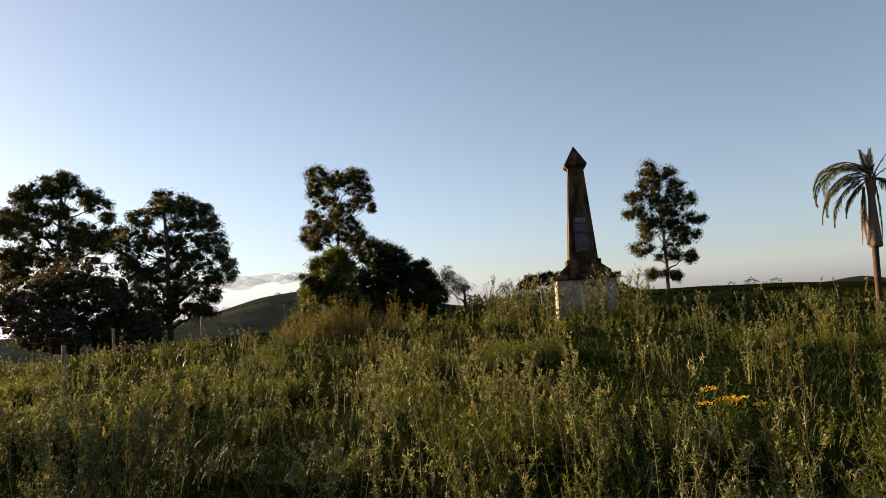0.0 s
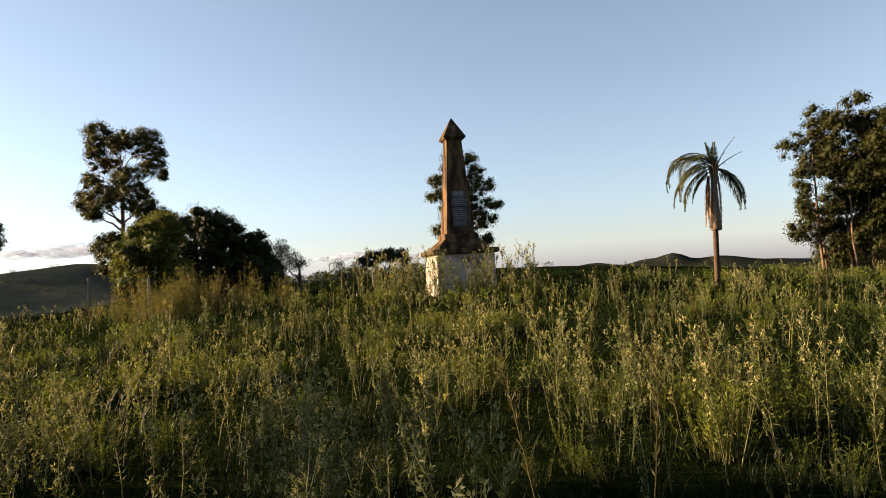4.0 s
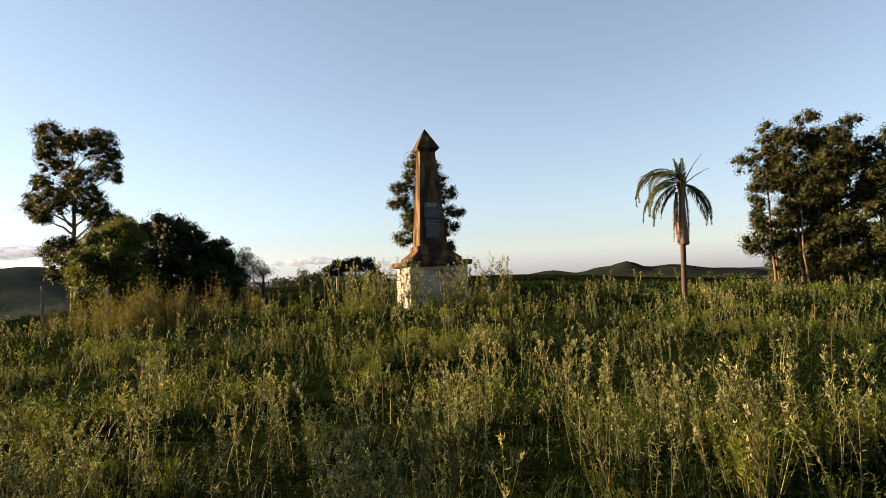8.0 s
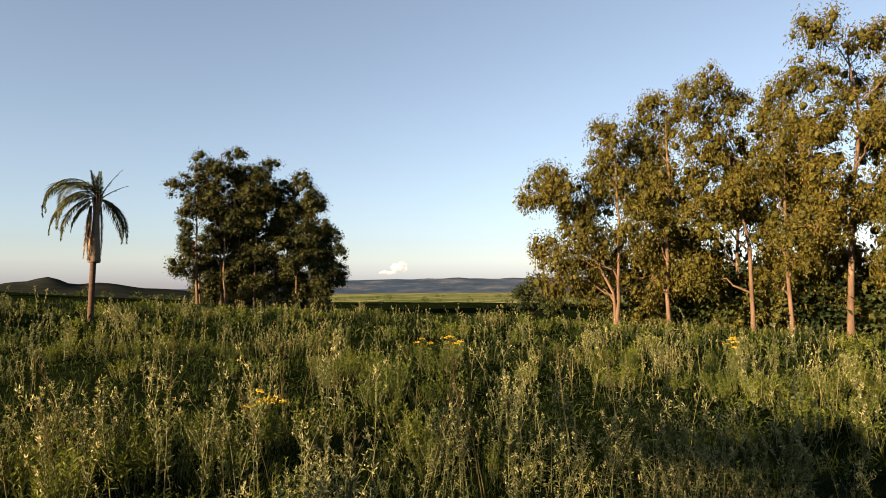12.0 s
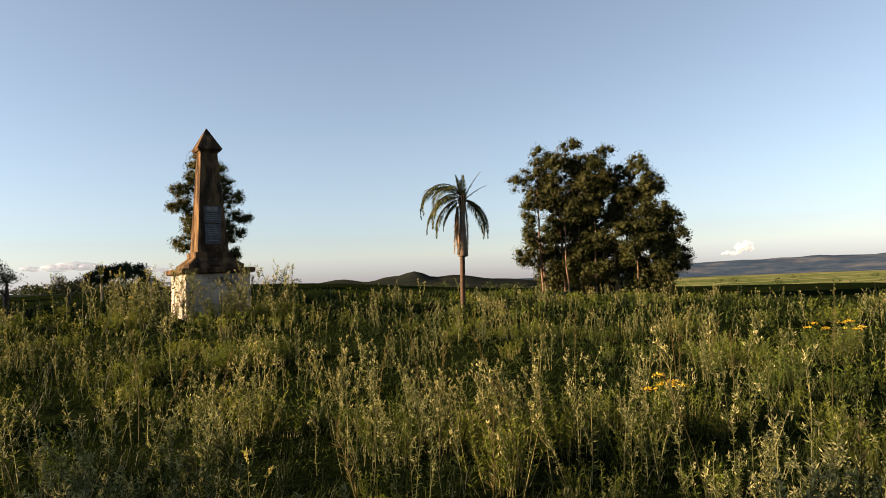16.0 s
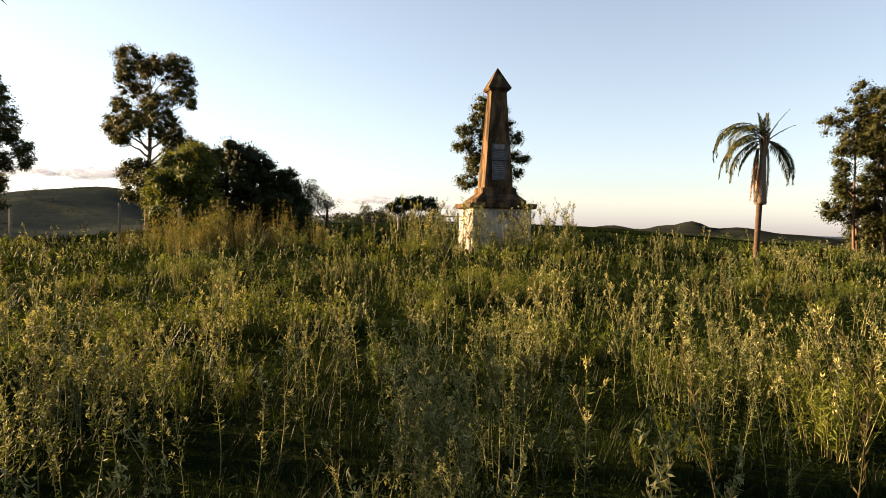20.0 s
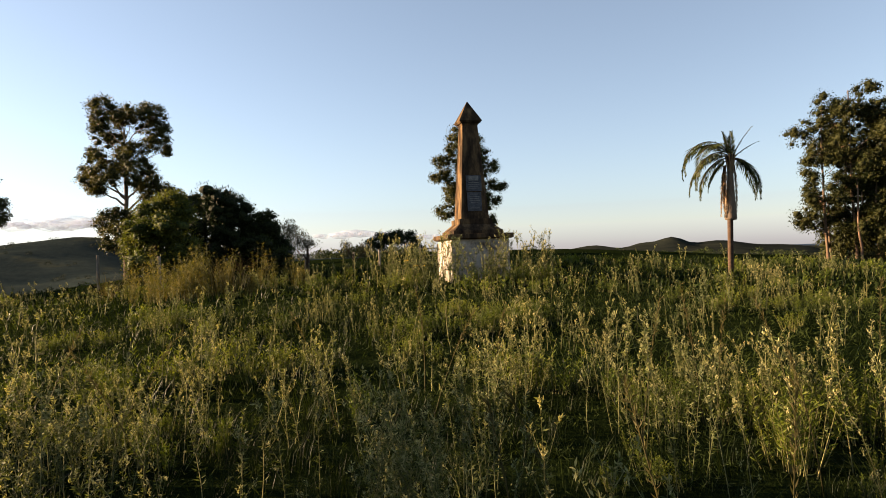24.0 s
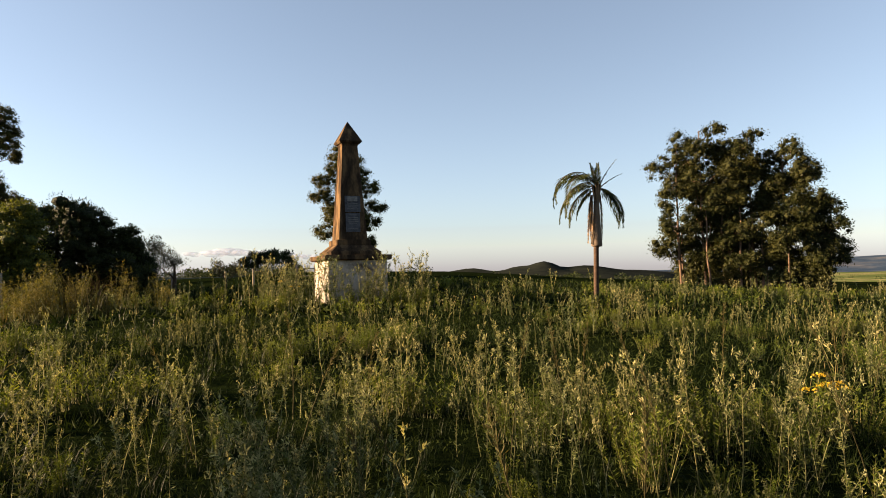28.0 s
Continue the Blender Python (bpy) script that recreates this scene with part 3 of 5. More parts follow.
# the two dark trees across the hollow and the bush before them
tree("eucalyptus_tree", (-29.5, 33.9), [(0.04, 0, 10.25, 1.31, 0.8), (1.33, 0, 9.77, 0.9, 0.7), (2.42, 0, 9.53, 0.55, 0.5), (-0.2, 0, 9.2, 1.5, 0.65), (-1.69, 0, 8.41, 0.85, 0.65), (0.86, 0, 8.72, 1.25, 0.75), (2.61, 0, 8.45, 0.85, 0.65), (-1.93, 0, 6.92, 1.3, 0.9), (-0.46, 0, 7.34, 1.25, 1.0), (1.14, 0, 7.07, 1.49, 1.14), (2.79, 0, 7.03, 0.95, 0.85), (3.44, 0, 6.3, 0.55, 0.65), (3.73, 0, 5.1, 0.5, 0.84), (1.42, 0, 5.43, 1.49, 0.99), (-0.29, 0, 5.26, 1.29, 1.09), (-1.56, 0, 5.09, 1.24, 1.24), (2.72, 0, 4.67, 0.89, 0.79), (0.95, 0, 3.83, 1.24, 0.79), (0.5, 0, 2.6, 1.6, 0.9), (-1.2, 0, 2.4, 1.5, 0.9), (2.0, 0, 2.5, 1.2, 0.8), (2.46, 0, 3.52, 0.8, 0.6), (-0.55, 0, 3.45, 1.24, 0.99), (-2.57, 0, 5.81, 0.75, 1.0)],
     "dark rounded eucalyptus against the bright sky", trunk_r=0.25, per=86, fill=2.2, swell=1.12, puff=0.34, seed=13, leaf=(0.14, 0.058), mats=(M_EUC, M_BARKD), absolute=True, limb=0.5)
tree("eucalyptus_tree", (-42.7, 36.4), [(-0.47, 0, 13.41, 1.31, 0.81), (0.58, 0, 13.44, 0.87, 0.62), (-1.73, 0, 12.69, 1.37, 0.75), (-2.74, 0, 12.26, 0.81, 0.56), (1.16, 0, 12.5, 1.87, 0.81), (2.59, 0, 11.7, 1.24, 0.87), (3.44, 0, 10.74, 0.56, 0.5), (-1.41, 0, 11.22, 1.86, 0.93), (-3.19, 0, 10.41, 0.93, 0.81), (0.2, 0, 10.98, 1.24, 0.74), (-1.87, 0, 9.62, 2.16, 1.24), (-3.41, 0, 9.36, 0.93, 0.8), (0.42, 0, 9.35, 1.54, 1.05), (1.83, 0, 9.35, 1.42, 1.05), (3.54, 0, 9.35, 1.42, 0.74), (3.03, 0, 8.38, 1.54, 0.8), (1.82, 0, 8.26, 1.54, 1.11), (-2.33, 0, 7.78, 1.85, 1.23), (-0.3, 0, 7.48, 1.84, 1.23), (-3.43, 0, 6.5, 1.54, 1.54), (-1.67, 0, 5.93, 2.15, 1.23)],
     "dark wide-crowned eucalyptus with layered branches", trunk_r=0.3, per=76, fill=2.2, swell=1.12, puff=0.33, seed=14, leaf=(0.17, 0.07), mats=(M_EUC, M_BARKD), absolute=True, limb=0.5)
tree("shrub", (-30.0, 27.2), [(-2.53, 0, 3.0, 2.16, 1.92), (0.23, 0, 4.0, 2.4, 2.28), (2.3, 0, 3.0, 2.04, 1.92), (-0.92, 0, 1.5, 2.64, 1.44), (2.07, 0, 1.25, 2.16, 1.32), (3.45, 0.0, 1.5, 1.44, 1.2)],
     "large dusky grey-green bush in the hollow", leaf=(0.17, 0.065), mats=(M_GREYLEAF, M_BARKD), trunk_r=0.14, trunk_to=3.0, per=44, fill=4.2, puff_most=0.5, droop=0.1, seed=15, category="shrub", absolute=True, deep=0.3)
# shrubs beside the fence, left of the monument
tree("shrub", (-12.2, 25.0), [(-0.29, 0, 3.63, 0.51, 0.51), (0.2, 0, 3.95, 0.58, 0.51), (0.69, 0, 4.05, 0.49, 0.46), (-0.58, 0, 3.1, 0.51, 0.58), (-0.11, 0, 2.98, 0.73, 0.68), (0.58, 0, 3.29, 0.73, 0.68), (0.36, 0, 2.53, 0.85, 0.58), (-0.5, 0, 2.35, 0.7, 0.46), (1.08, 0, 3.6, 0.41, 0.51), (-0.87, 0, 2.58, 0.36, 0.48), (-0.4, 0, 1.7, 0.8, 0.6), (0.5, 0, 1.8, 0.8, 0.6), (1.1, 0, 2.3, 0.6, 0.6)],
     "bright green leafy shrub beside a fence", leaf=(0.09, 0.036), mats=(M_GREEN, M_BARKD), trunk_r=0.08, trunk_to=3.2, per=100, fill=2.7, swell=1.12, puff=0.42, core=0.6, spike=0.9, droop=0.15, seed=16, category="shrub", absolute=True)
tree("shrub", (-10.1, 28.6), [(-1.58, 0, 4.37, 0.6, 0.6), (-0.91, 0, 4.36, 0.73, 0.66), (-0.23, 0, 4.1, 0.63, 0.61), (0.22, 0, 3.72, 0.55, 0.61), (-1.27, 0, 3.51, 0.9, 0.74), (-0.37, 0, 3.24, 0.9, 0.74), (0.55, 0, 3.09, 0.59, 0.63), (-1.95, 0, 2.93, 0.66, 0.74), (-0.85, 0, 2.4, 1.38, 0.59), (0.53, 0, 2.34, 0.79, 0.5), (1.15, 0, 3.32, 0.5, 0.61), (1.31, 0, 2.56, 0.63, 0.61), (-1.6, 0, 1.7, 0.9, 0.6), (-0.4, 0, 1.6, 1.0, 0.6), (0.7, 0, 1.7, 0.9, 0.6), (1.5, 0, 1.8, 0.7, 0.5), (1.8, 0, 2.2, 0.5, 0.5)],
     "dense dark shrub with fine twigs", leaf=(0.10, 0.032), mats=(M_DARKLEAF, M_BARKD), trunk_r=0.1, trunk_to=3.6, per=105, fill=2.9, swell=1.15, puff=0.42, core=0.68, spike=1.2, droop=-0.6, seed=17, category="shrub", absolute=True)
tree("shrub", (-7.7, 31.0), [(-0.82, 0, 3.24, 0.56, 0.5), (-0.39, 0, 2.75, 0.58, 0.5), (-0.02, 0, 2.4, 0.56, 0.42), (-1.1, 0, 2.58, 0.56, 0.5)],
     "thin twiggy grey shrub, half bare", leaf=(0.10, 0.03), mats=(M_GREYLEAF, M_BARKD), trunk_r=0.13, trunk_to=2.4, per=46, fill=2.8, puff=0.4, core=0, spike=1.0, droop=-0.6, seed=18, category="shrub", absolute=True)
tree("shrub", (-5.9, 33.5), [(-0.3, 0, 1.0, 0.45, 0.5), (0.5, 0, 0.9, 0.4, 0.5)], "small bare twiggy shrub", leaf=(0.10, 0.03), mats=(M_GREYLEAF, M_BARKD), trunk_r=0.09, trunk_to=0.8, per=26, fill=3.0, core=0, droop=-0.8, seed=19, category="shrub")
tree("shrub", (-3.6, 31.1), [(-0.15, 0, 2.64, 0.44, 0.27), (0.28, 0, 2.71, 0.41, 0.27), (0.68, 0, 2.61, 0.44, 0.3), (0.98, 0, 2.29, 0.25, 0.27), (-0.4, 0, 2.42, 0.19, 0.22), (0.24, 0, 2.4, 0.55, 0.19), (-0.6, 0, 2.6, 0.42, 0.27), (-1.0, 0, 2.42, 0.32, 0.25), (-0.75, 0, 2.25, 0.4, 0.2)],
     "low flat-topped dark shrub on twisted stems", leaf=(0.085, 0.036), mats=(M_DARKLEAF, M_BARKD), trunk_r=0.07, trunk_to=2.1, per=70, fill=2.4, puff=0.42, core=0.5, droop=-0.1, seed=20, category="shrub", absolute=True)

# the grove
rg = np.random.default_rng(31)
for n, (gx, gy, gh, gw, low) in enumerate(((25.4, 47.2, 11.2, 2.1, 1.0), (26.9, 46.3, 12.3, 2.2, 1.8), (28.6, 45.6, 11.0, 2.0, 2.2), (30.0, 44.8, 12.0, 2.0, 1.8), (31.6, 43.6, 10.9, 2.1, 1.6), (32.8, 42.8, 9.4, 1.9, 1.0), (33.6, 42.0, 6.8, 1.4, 0.6), (27.4, 48.2, 10.0, 2.2, 0.5), (29.6, 47.2, 11.2, 2.3, 0.5), (32.4, 45.6, 10.4, 2.3, 0.5), (28.8, 46.6, 8.6, 2.0, 0.5))):
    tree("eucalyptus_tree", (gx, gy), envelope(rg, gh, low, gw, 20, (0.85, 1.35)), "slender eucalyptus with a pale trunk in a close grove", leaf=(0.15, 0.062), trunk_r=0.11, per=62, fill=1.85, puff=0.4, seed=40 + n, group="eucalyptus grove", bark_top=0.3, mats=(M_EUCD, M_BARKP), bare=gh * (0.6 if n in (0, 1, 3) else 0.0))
# bare young trunks inside the grove
for n in range(9):
    px, py = 25.6 + 0.72 * n + rg.uniform(-0.3, 0.3), 46.6 - 0.42 * n + rg.uniform(-1, 1)
    t = Geo()
    hh = rg.uniform(4, 6.5)
    zz = np.linspace(-0.2, hh, 7)
    t.add(*tube(np.stack([rg.normal(0, 0.04, 7).cumsum(), rg.normal(0, 0.04, 7).cumsum(), zz], -1), 0.09 * (1.1 - zz / hh * 0.6), 7))
    tk = part("young_tree_trunk", t, M_BARK, None, smooth=True, at=Matrix.Translation((px, py, gz(px, py))))
    tagged(tk, "thin bare eucalyptus trunk in the grove", "tree trunk", "young trunks in the grove")

# the tall sunlit row: place, trunk, height of the trunk, its line, clumps of the crown
ROW = (
    ((25.4, 15.0), 0.14, 5.8, [(2.2, 1.2), (1.3, 3.0), (0.38, 4.9), (0.0, 6.2)], [(-0.66, 0, 6.15, 0.81, 0.6), (-0.99, 0, 5.27, 0.68, 0.43), (-0.03, 0, 5.72, 0.81, 0.81), (0.48, 0, 4.87, 0.74, 0.74), (-0.69, 0, 3.3, 0.68, 0.63), (-0.07, 0, 2.13, 1.01, 1.01), (0.98, 0, 2.12, 0.84, 1.05)]),
    ((26.5, 13.0), 0.16, 7.4, None, [(-0.28, 0, 7.83, 0.9, 0.73), (-0.82, 0, 6.77, 0.68, 0.9), (-0.1, 0, 5.91, 0.89, 1.17), (-1.06, 0, 5.08, 0.81, 1.02), (-1.29, 0, 3.6, 1.01, 1.16), (-0.24, 0, 2.95, 0.84, 1.16), (-0.58, 0, 1.48, 1.05, 0.84)]),
    ((27.6, 11.2), 0.18, 8.8, None, [(-0.13, 0, 9.21, 0.87, 0.7), (-0.57, 0, 8.05, 1.08, 1.04), (-0.61, 0, 6.12, 1.11, 1.18), (-0.85, 0, 4.21, 1.11, 1.32), (-0.67, 0, 2.08, 1.06, 1.17), (-1.23, 0, 7.0, 0.86, 0.86)]),
    ((28.8, 8.5), 0.17, 9.8, [(0.3, 0.0), (0.25, 3.5), (-0.35, 5.6), (-0.48, 7.3), (-0.97, 9.3)], [(-1.16, 0, 10.26, 0.8, 0.58), (-0.22, 0, 9.87, 0.57, 0.49), (-1.82, 0, 9.12, 0.84, 0.79), (-0.78, 0, 8.41, 0.87, 0.87), (-1.65, 0, 6.96, 0.87, 1.08), (-1.27, 0, 4.59, 1.03, 1.18), (-1.74, 0, 2.06, 0.98, 0.98), (-0.21, 0, 5.4, 0.77, 0.77)]),
    ((29.4, 6.9), 0.17, 9.2, None, [(-0.81, 0, 8.87, 0.79, 0.75), (-0.07, 0, 9.66, 0.71, 0.66), (-0.33, 0, 7.46, 1.0, 1.0), (-0.98, 0, 5.81, 0.91, 0.99), (-0.08, 0, 4.92, 0.99, 1.18), (0.48, 0, 3.03, 0.98, 1.07), (-0.56, 0, 1.8, 0.94, 0.86), (-0.92, 0, 3.9, 0.77, 0.86)]),
    ((29.6, 5.2), 0.24, 10.6, [(0.28, 0.0), (0.5, 5.2), (0.86, 8.0), (0.5, 10.5)], [(-0.43, 0, 11.11, 0.8, 0.76), (1.14, 0, 11.08, 1.03, 0.67), (2.43, 0, 10.15, 0.71, 0.58), (-0.66, 0, 9.73, 0.79, 0.79), (0.52, 0, 9.71, 0.75, 0.66), (1.84, 0, 8.96, 0.57, 0.57), (-0.11, 0, 8.02, 1.0, 0.78), (-1.13, 0, 6.75, 0.86, 0.78), (1.51, 0, 7.37, 0.78, 0.78), (-0.18, 0, 5.44, 0.99, 0.99), (0.97, 0, 4.77, 0.9, 0.98), (-0.61, 0, 3.82, 1.07, 0.94)]),
    ((29.6, 1.2), 0.28, 9.8, [(0.2, 0.2), (-0.18, 1.9), (0.0, 9.8)], [(-0.14, 0, 9.18, 1.34, 0.95), (0.77, 0, 10.39, 1.13, 0.74), (-0.18, 0, 7.83, 1.58, 1.11), (-1.1, 0, 6.37, 1.31, 1.1), (0.11, 0, 5.88, 1.52, 1.27), (0.92, 0, 4.49, 1.13, 1.09), (-1.17, 0, 4.23, 1.13, 1.26), (-0.14, 0, 3.03, 1.76, 1.09), (-1.94, 0, 2.51, 0.96, 0.96), (1.2, 0, 2.79, 0.96, 0.96)]),
    ((29.2, -2.6), 0.27, 12.6, [(0.18, 0.0), (0.24, 6.3), (-0.12, 9.0), (-0.03, 11.7)], [(-1.05, 0, 10.86, 1.0, 1.13), (-0.19, 0, 11.39, 0.87, 0.87), (-1.44, 0, 8.73, 1.1, 1.27), (-0.54, 0, 7.68, 1.05, 1.05), (0.34, 0, 9.31, 0.72, 1.06), (-0.91, 0, 5.93, 1.5, 1.04), (0.32, 0, 4.57, 0.74, 1.03), (-1.81, 0, 7.14, 0.97, 1.09), (-0.82, 0, 3.96, 1.28, 0.74), (0.47, 0, 6.65, 0.84, 0.84), (0.91, 0, 10.95, 0.86, 1.08)]),
)
for n, (spot, tr, to, bole, crown) in enumerate(ROW):
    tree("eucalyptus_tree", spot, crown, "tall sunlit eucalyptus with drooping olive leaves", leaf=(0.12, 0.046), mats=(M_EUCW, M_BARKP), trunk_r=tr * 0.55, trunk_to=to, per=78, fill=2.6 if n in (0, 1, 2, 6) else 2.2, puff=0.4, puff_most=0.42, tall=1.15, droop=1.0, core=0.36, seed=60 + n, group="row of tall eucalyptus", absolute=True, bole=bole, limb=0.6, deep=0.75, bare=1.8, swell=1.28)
# trees behind and beyond them in the row
for n, (gx, gy, gh, gw, low, tr) in enumerate(((30.6, -5.6, 15.5, 2.6, 2.4, 0.3), (31.6, -1.0, 11.2, 2.3, 0.8, 0.25), (31.6, 9.6, 9.0, 2.2, 0.6, 0.22), (30.0, 12.6, 7.6, 2.0, 0.6, 0.2), (32.2, 3.6, 9.8, 2.3, 0.6, 0.22), (30.0, -9.5, 15.0, 2.8, 2.0, 0.3), (31.8, 6.8, 9.6, 2.2, 0.6, 0.2), (33.0, -3.6, 11.0, 2.5, 0.6, 0.25))):
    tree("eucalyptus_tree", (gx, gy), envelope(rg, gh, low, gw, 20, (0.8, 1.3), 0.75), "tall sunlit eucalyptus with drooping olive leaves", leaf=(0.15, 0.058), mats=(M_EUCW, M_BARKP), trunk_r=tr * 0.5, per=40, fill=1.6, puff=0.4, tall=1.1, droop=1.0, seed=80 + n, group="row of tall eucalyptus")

# the near tree whose bough hangs into view
tree("eucalyptus_tree", (-12.5, 0.7), [(4.1, 0, 3.85, 1.05, 0.4), (1.3, 0, 3.5, 1.3, 1.1), (1.6, 0, 5.2, 1.5, 1.2), (1.9, 0, 6.8, 1.5, 1.1), (0, 0, 2.4, 2.3, 1.7), (0, 0, 4.6, 2.4, 1.6), (0.1, 0.2, 6.6, 2.7, 1.6), (-2.0, 0, 5.6, 2.2, 1.6), (0, 0.3, 8.4, 2.8, 1.6), (0.3, -2.0, 6.0, 2.4, 1.8), (0.3, -2.0, 8.6, 2.4, 1.8), (-1.6, 0, 8.0, 2.2, 1.6), (-0.6, 0, 10.4, 1.8, 1.3), (4.2, 0, 2.4, 1.2, 0.8), (2.6, 0, 5.0, 1.2, 1.0), (2.6, 0, 6.2, 1.2, 1.0), (2.4, 0, 4.0, 1.2, 0.9)], "big eucalyptus beside the path with hanging boughs", leaf=(0.16, 0.055), mats=(M_EUC, M_BARK), trunk_r=0.3, per=34, fill=1.9, core=0.6, droop=1.2, seed=90)

# ---- the palm ----
PALM = new("palm_tree")
PX, PY = 8.35, 21.1
PALM.matrix_basis = Matrix.Translation((PX, PY, gz(PX, PY)))
tagged(PALM, "small ragged palm with a skirt of dead fronds", "palm tree")
Z0 = gz(PX, PY)
t = Geo()
zz = np.linspace(-0.3, 4.5 - Z0, 16)
t.add(*tube(np.stack([-0.12 + 0.03 * zz, 0 * zz, zz], -1), np.where(zz < 2, 0.088, 0.075), 12))
part("trunk", t, M_PALMBARK, PALM, smooth=True)
t = Geo()
zz = np.array([2.44, 2.46, 2.52, 2.8, 3.1, 3.5, 3.8, 4.05, 4.12]) - Z0
t.add(*tube(np.stack([-0.1 + 0.03 * zz, 0 * zz, zz], -1), [0.09, 0.175, 0.19, 0.165, 0.14, 0.112, 0.096, 0.09, 0.075], 14))
part("husk_sleeve", t, M_HUSK, PALM, "dry beige sleeve of old leaf bases", True)
for q in range(9):
    t = Geo()
    a, k7 = q * 2.4, np.linspace(0, 1, 6)
    rr = 0.07 + 0.10 * k7**1.5
    t.add(*tube(np.stack([0.01 + rr * math.cos(a), rr * math.sin(a), 3.95 - Z0 + 0.06 * (q % 3) + 0.55 * k7], -1), 0.04 * (1.1 - k7 * 0.8), 6))
    part("leaf_base", t, M_DEADPALM, PALM, "reddish fibrous leaf base", True)
CR = np.array([0.02, 0, 4.35 - Z0])


def frond(az, rise, length, sag, wide, mat, name, hang=0.55, start=None, density=52, curl=1.0):
    """A feather frond: arching midrib with two rows of leaflets."""
    rng = np.random.default_rng(int(abs(az) * 7 + length * 100))
    s = np.linspace(0, 1, 16)
    h = np.array([math.sin(radians(az)), math.cos(radians(az)), 0])
    el = radians(rise) - s**curl * radians(sag)
    step = length / 15
    pts = np.cumsum(np.concatenate([[np.zeros(3)], (np.cos(el)[:-1, None] * h + np.sin(el)[:-1, None] * np.array([0, 0, 1])) * step]), 0) + (CR if start is None else start)
    gg, rib = Geo(), Geo()
    rib.add(*tube(pts, 0.022 * (1.05 - s), 5))
    ss = np.linspace(0.12, 0.99, density)
    p = np.stack([np.interp(ss, s, pts[:, q]) for q in range(3)], -1)
    tg = unit(np.stack([np.interp(ss, s, np.gradient(pts[:, q])) for q in range(3)], -1))
    side = unit(np.cross(tg, [0, 0, 1.0]) + 1e-6)
    for sg in (-1, 1):
        d = side * sg * 1.0 + tg * 0.55 + np.array([0, 0, -hang * 0.45]) + rng.normal(0, 0.12, p.shape)
        L = wide * np.sin(np.clip(0.25 + ss * 0.85, 0, 1) * 3.0) * rng.uniform(0.8, 1.15, len(ss)) + 0.06
        gg.add(*leaf_cards(p, d, L, 0.024, rng, 0.1), 0)
    leafy = part(name, gg, mat, PALM)
    part("midrib", rib, M_PALMBARK, leafy, smooth=True)


for az, rise, ln, sag, wd, hang, curl in ((-90, 86, 2.55, 198, 0.5, 0.8, 0.85), (-64, 82, 2.5, 190, 0.5, 0.8, 0.8), (-118, 78, 2.4, 184, 0.46, 0.9, 0.8), (-106, 66, 2.2, 168, 0.42, 1.2, 0.6), (-84, 58, 2.15, 150, 0.42, 1.2, 0.5), (-96, 36, 1.9, 128, 0.40, 1.2, 0.45), (-70, 8, 1.3, 96, 0.34, 1.2, 0.5), (92, 40, 1.85, 138, 0.38, 1.2, 0.42), (78, 26, 1.75, 120, 0.36, 1.2, 0.42), (104, 30, 1.5, 126, 0.32, 1.1, 0.45), (-40, 86, 1.0, 20, 0.22, -0.6, 1.0), (60, 88, 0.95, 8, 0.20, -0.7, 1.0)):
    frond(az, rise, ln, sag, wd, M_PALM, "frond", hang, density=104, curl=curl)
for az, rise, ln, sag, wd in ((80, 62, 1.35, 16, 0.03), (88, 44, 1.1, 24, 0.05)):
    frond(az, rise, ln, sag, wd, M_PALM, "bare_frond_stalk", density=20)
for n, az in enumerate((-95, -78, -112, -88, -102, -70, 88, -92)):
    off = np.array([math.sin(radians(az)), math.cos(radians(az)), 0]) * (0.20 if az < 0 else 0.12)
    frond(az, -80 - n, (1.65, 1.3, 1.5, 1.1)[n % 4], 8, 0.11, M_DEADPALM, "dead_frond", start=CR + off + np.array([0, 0, -0.15]), density=60)

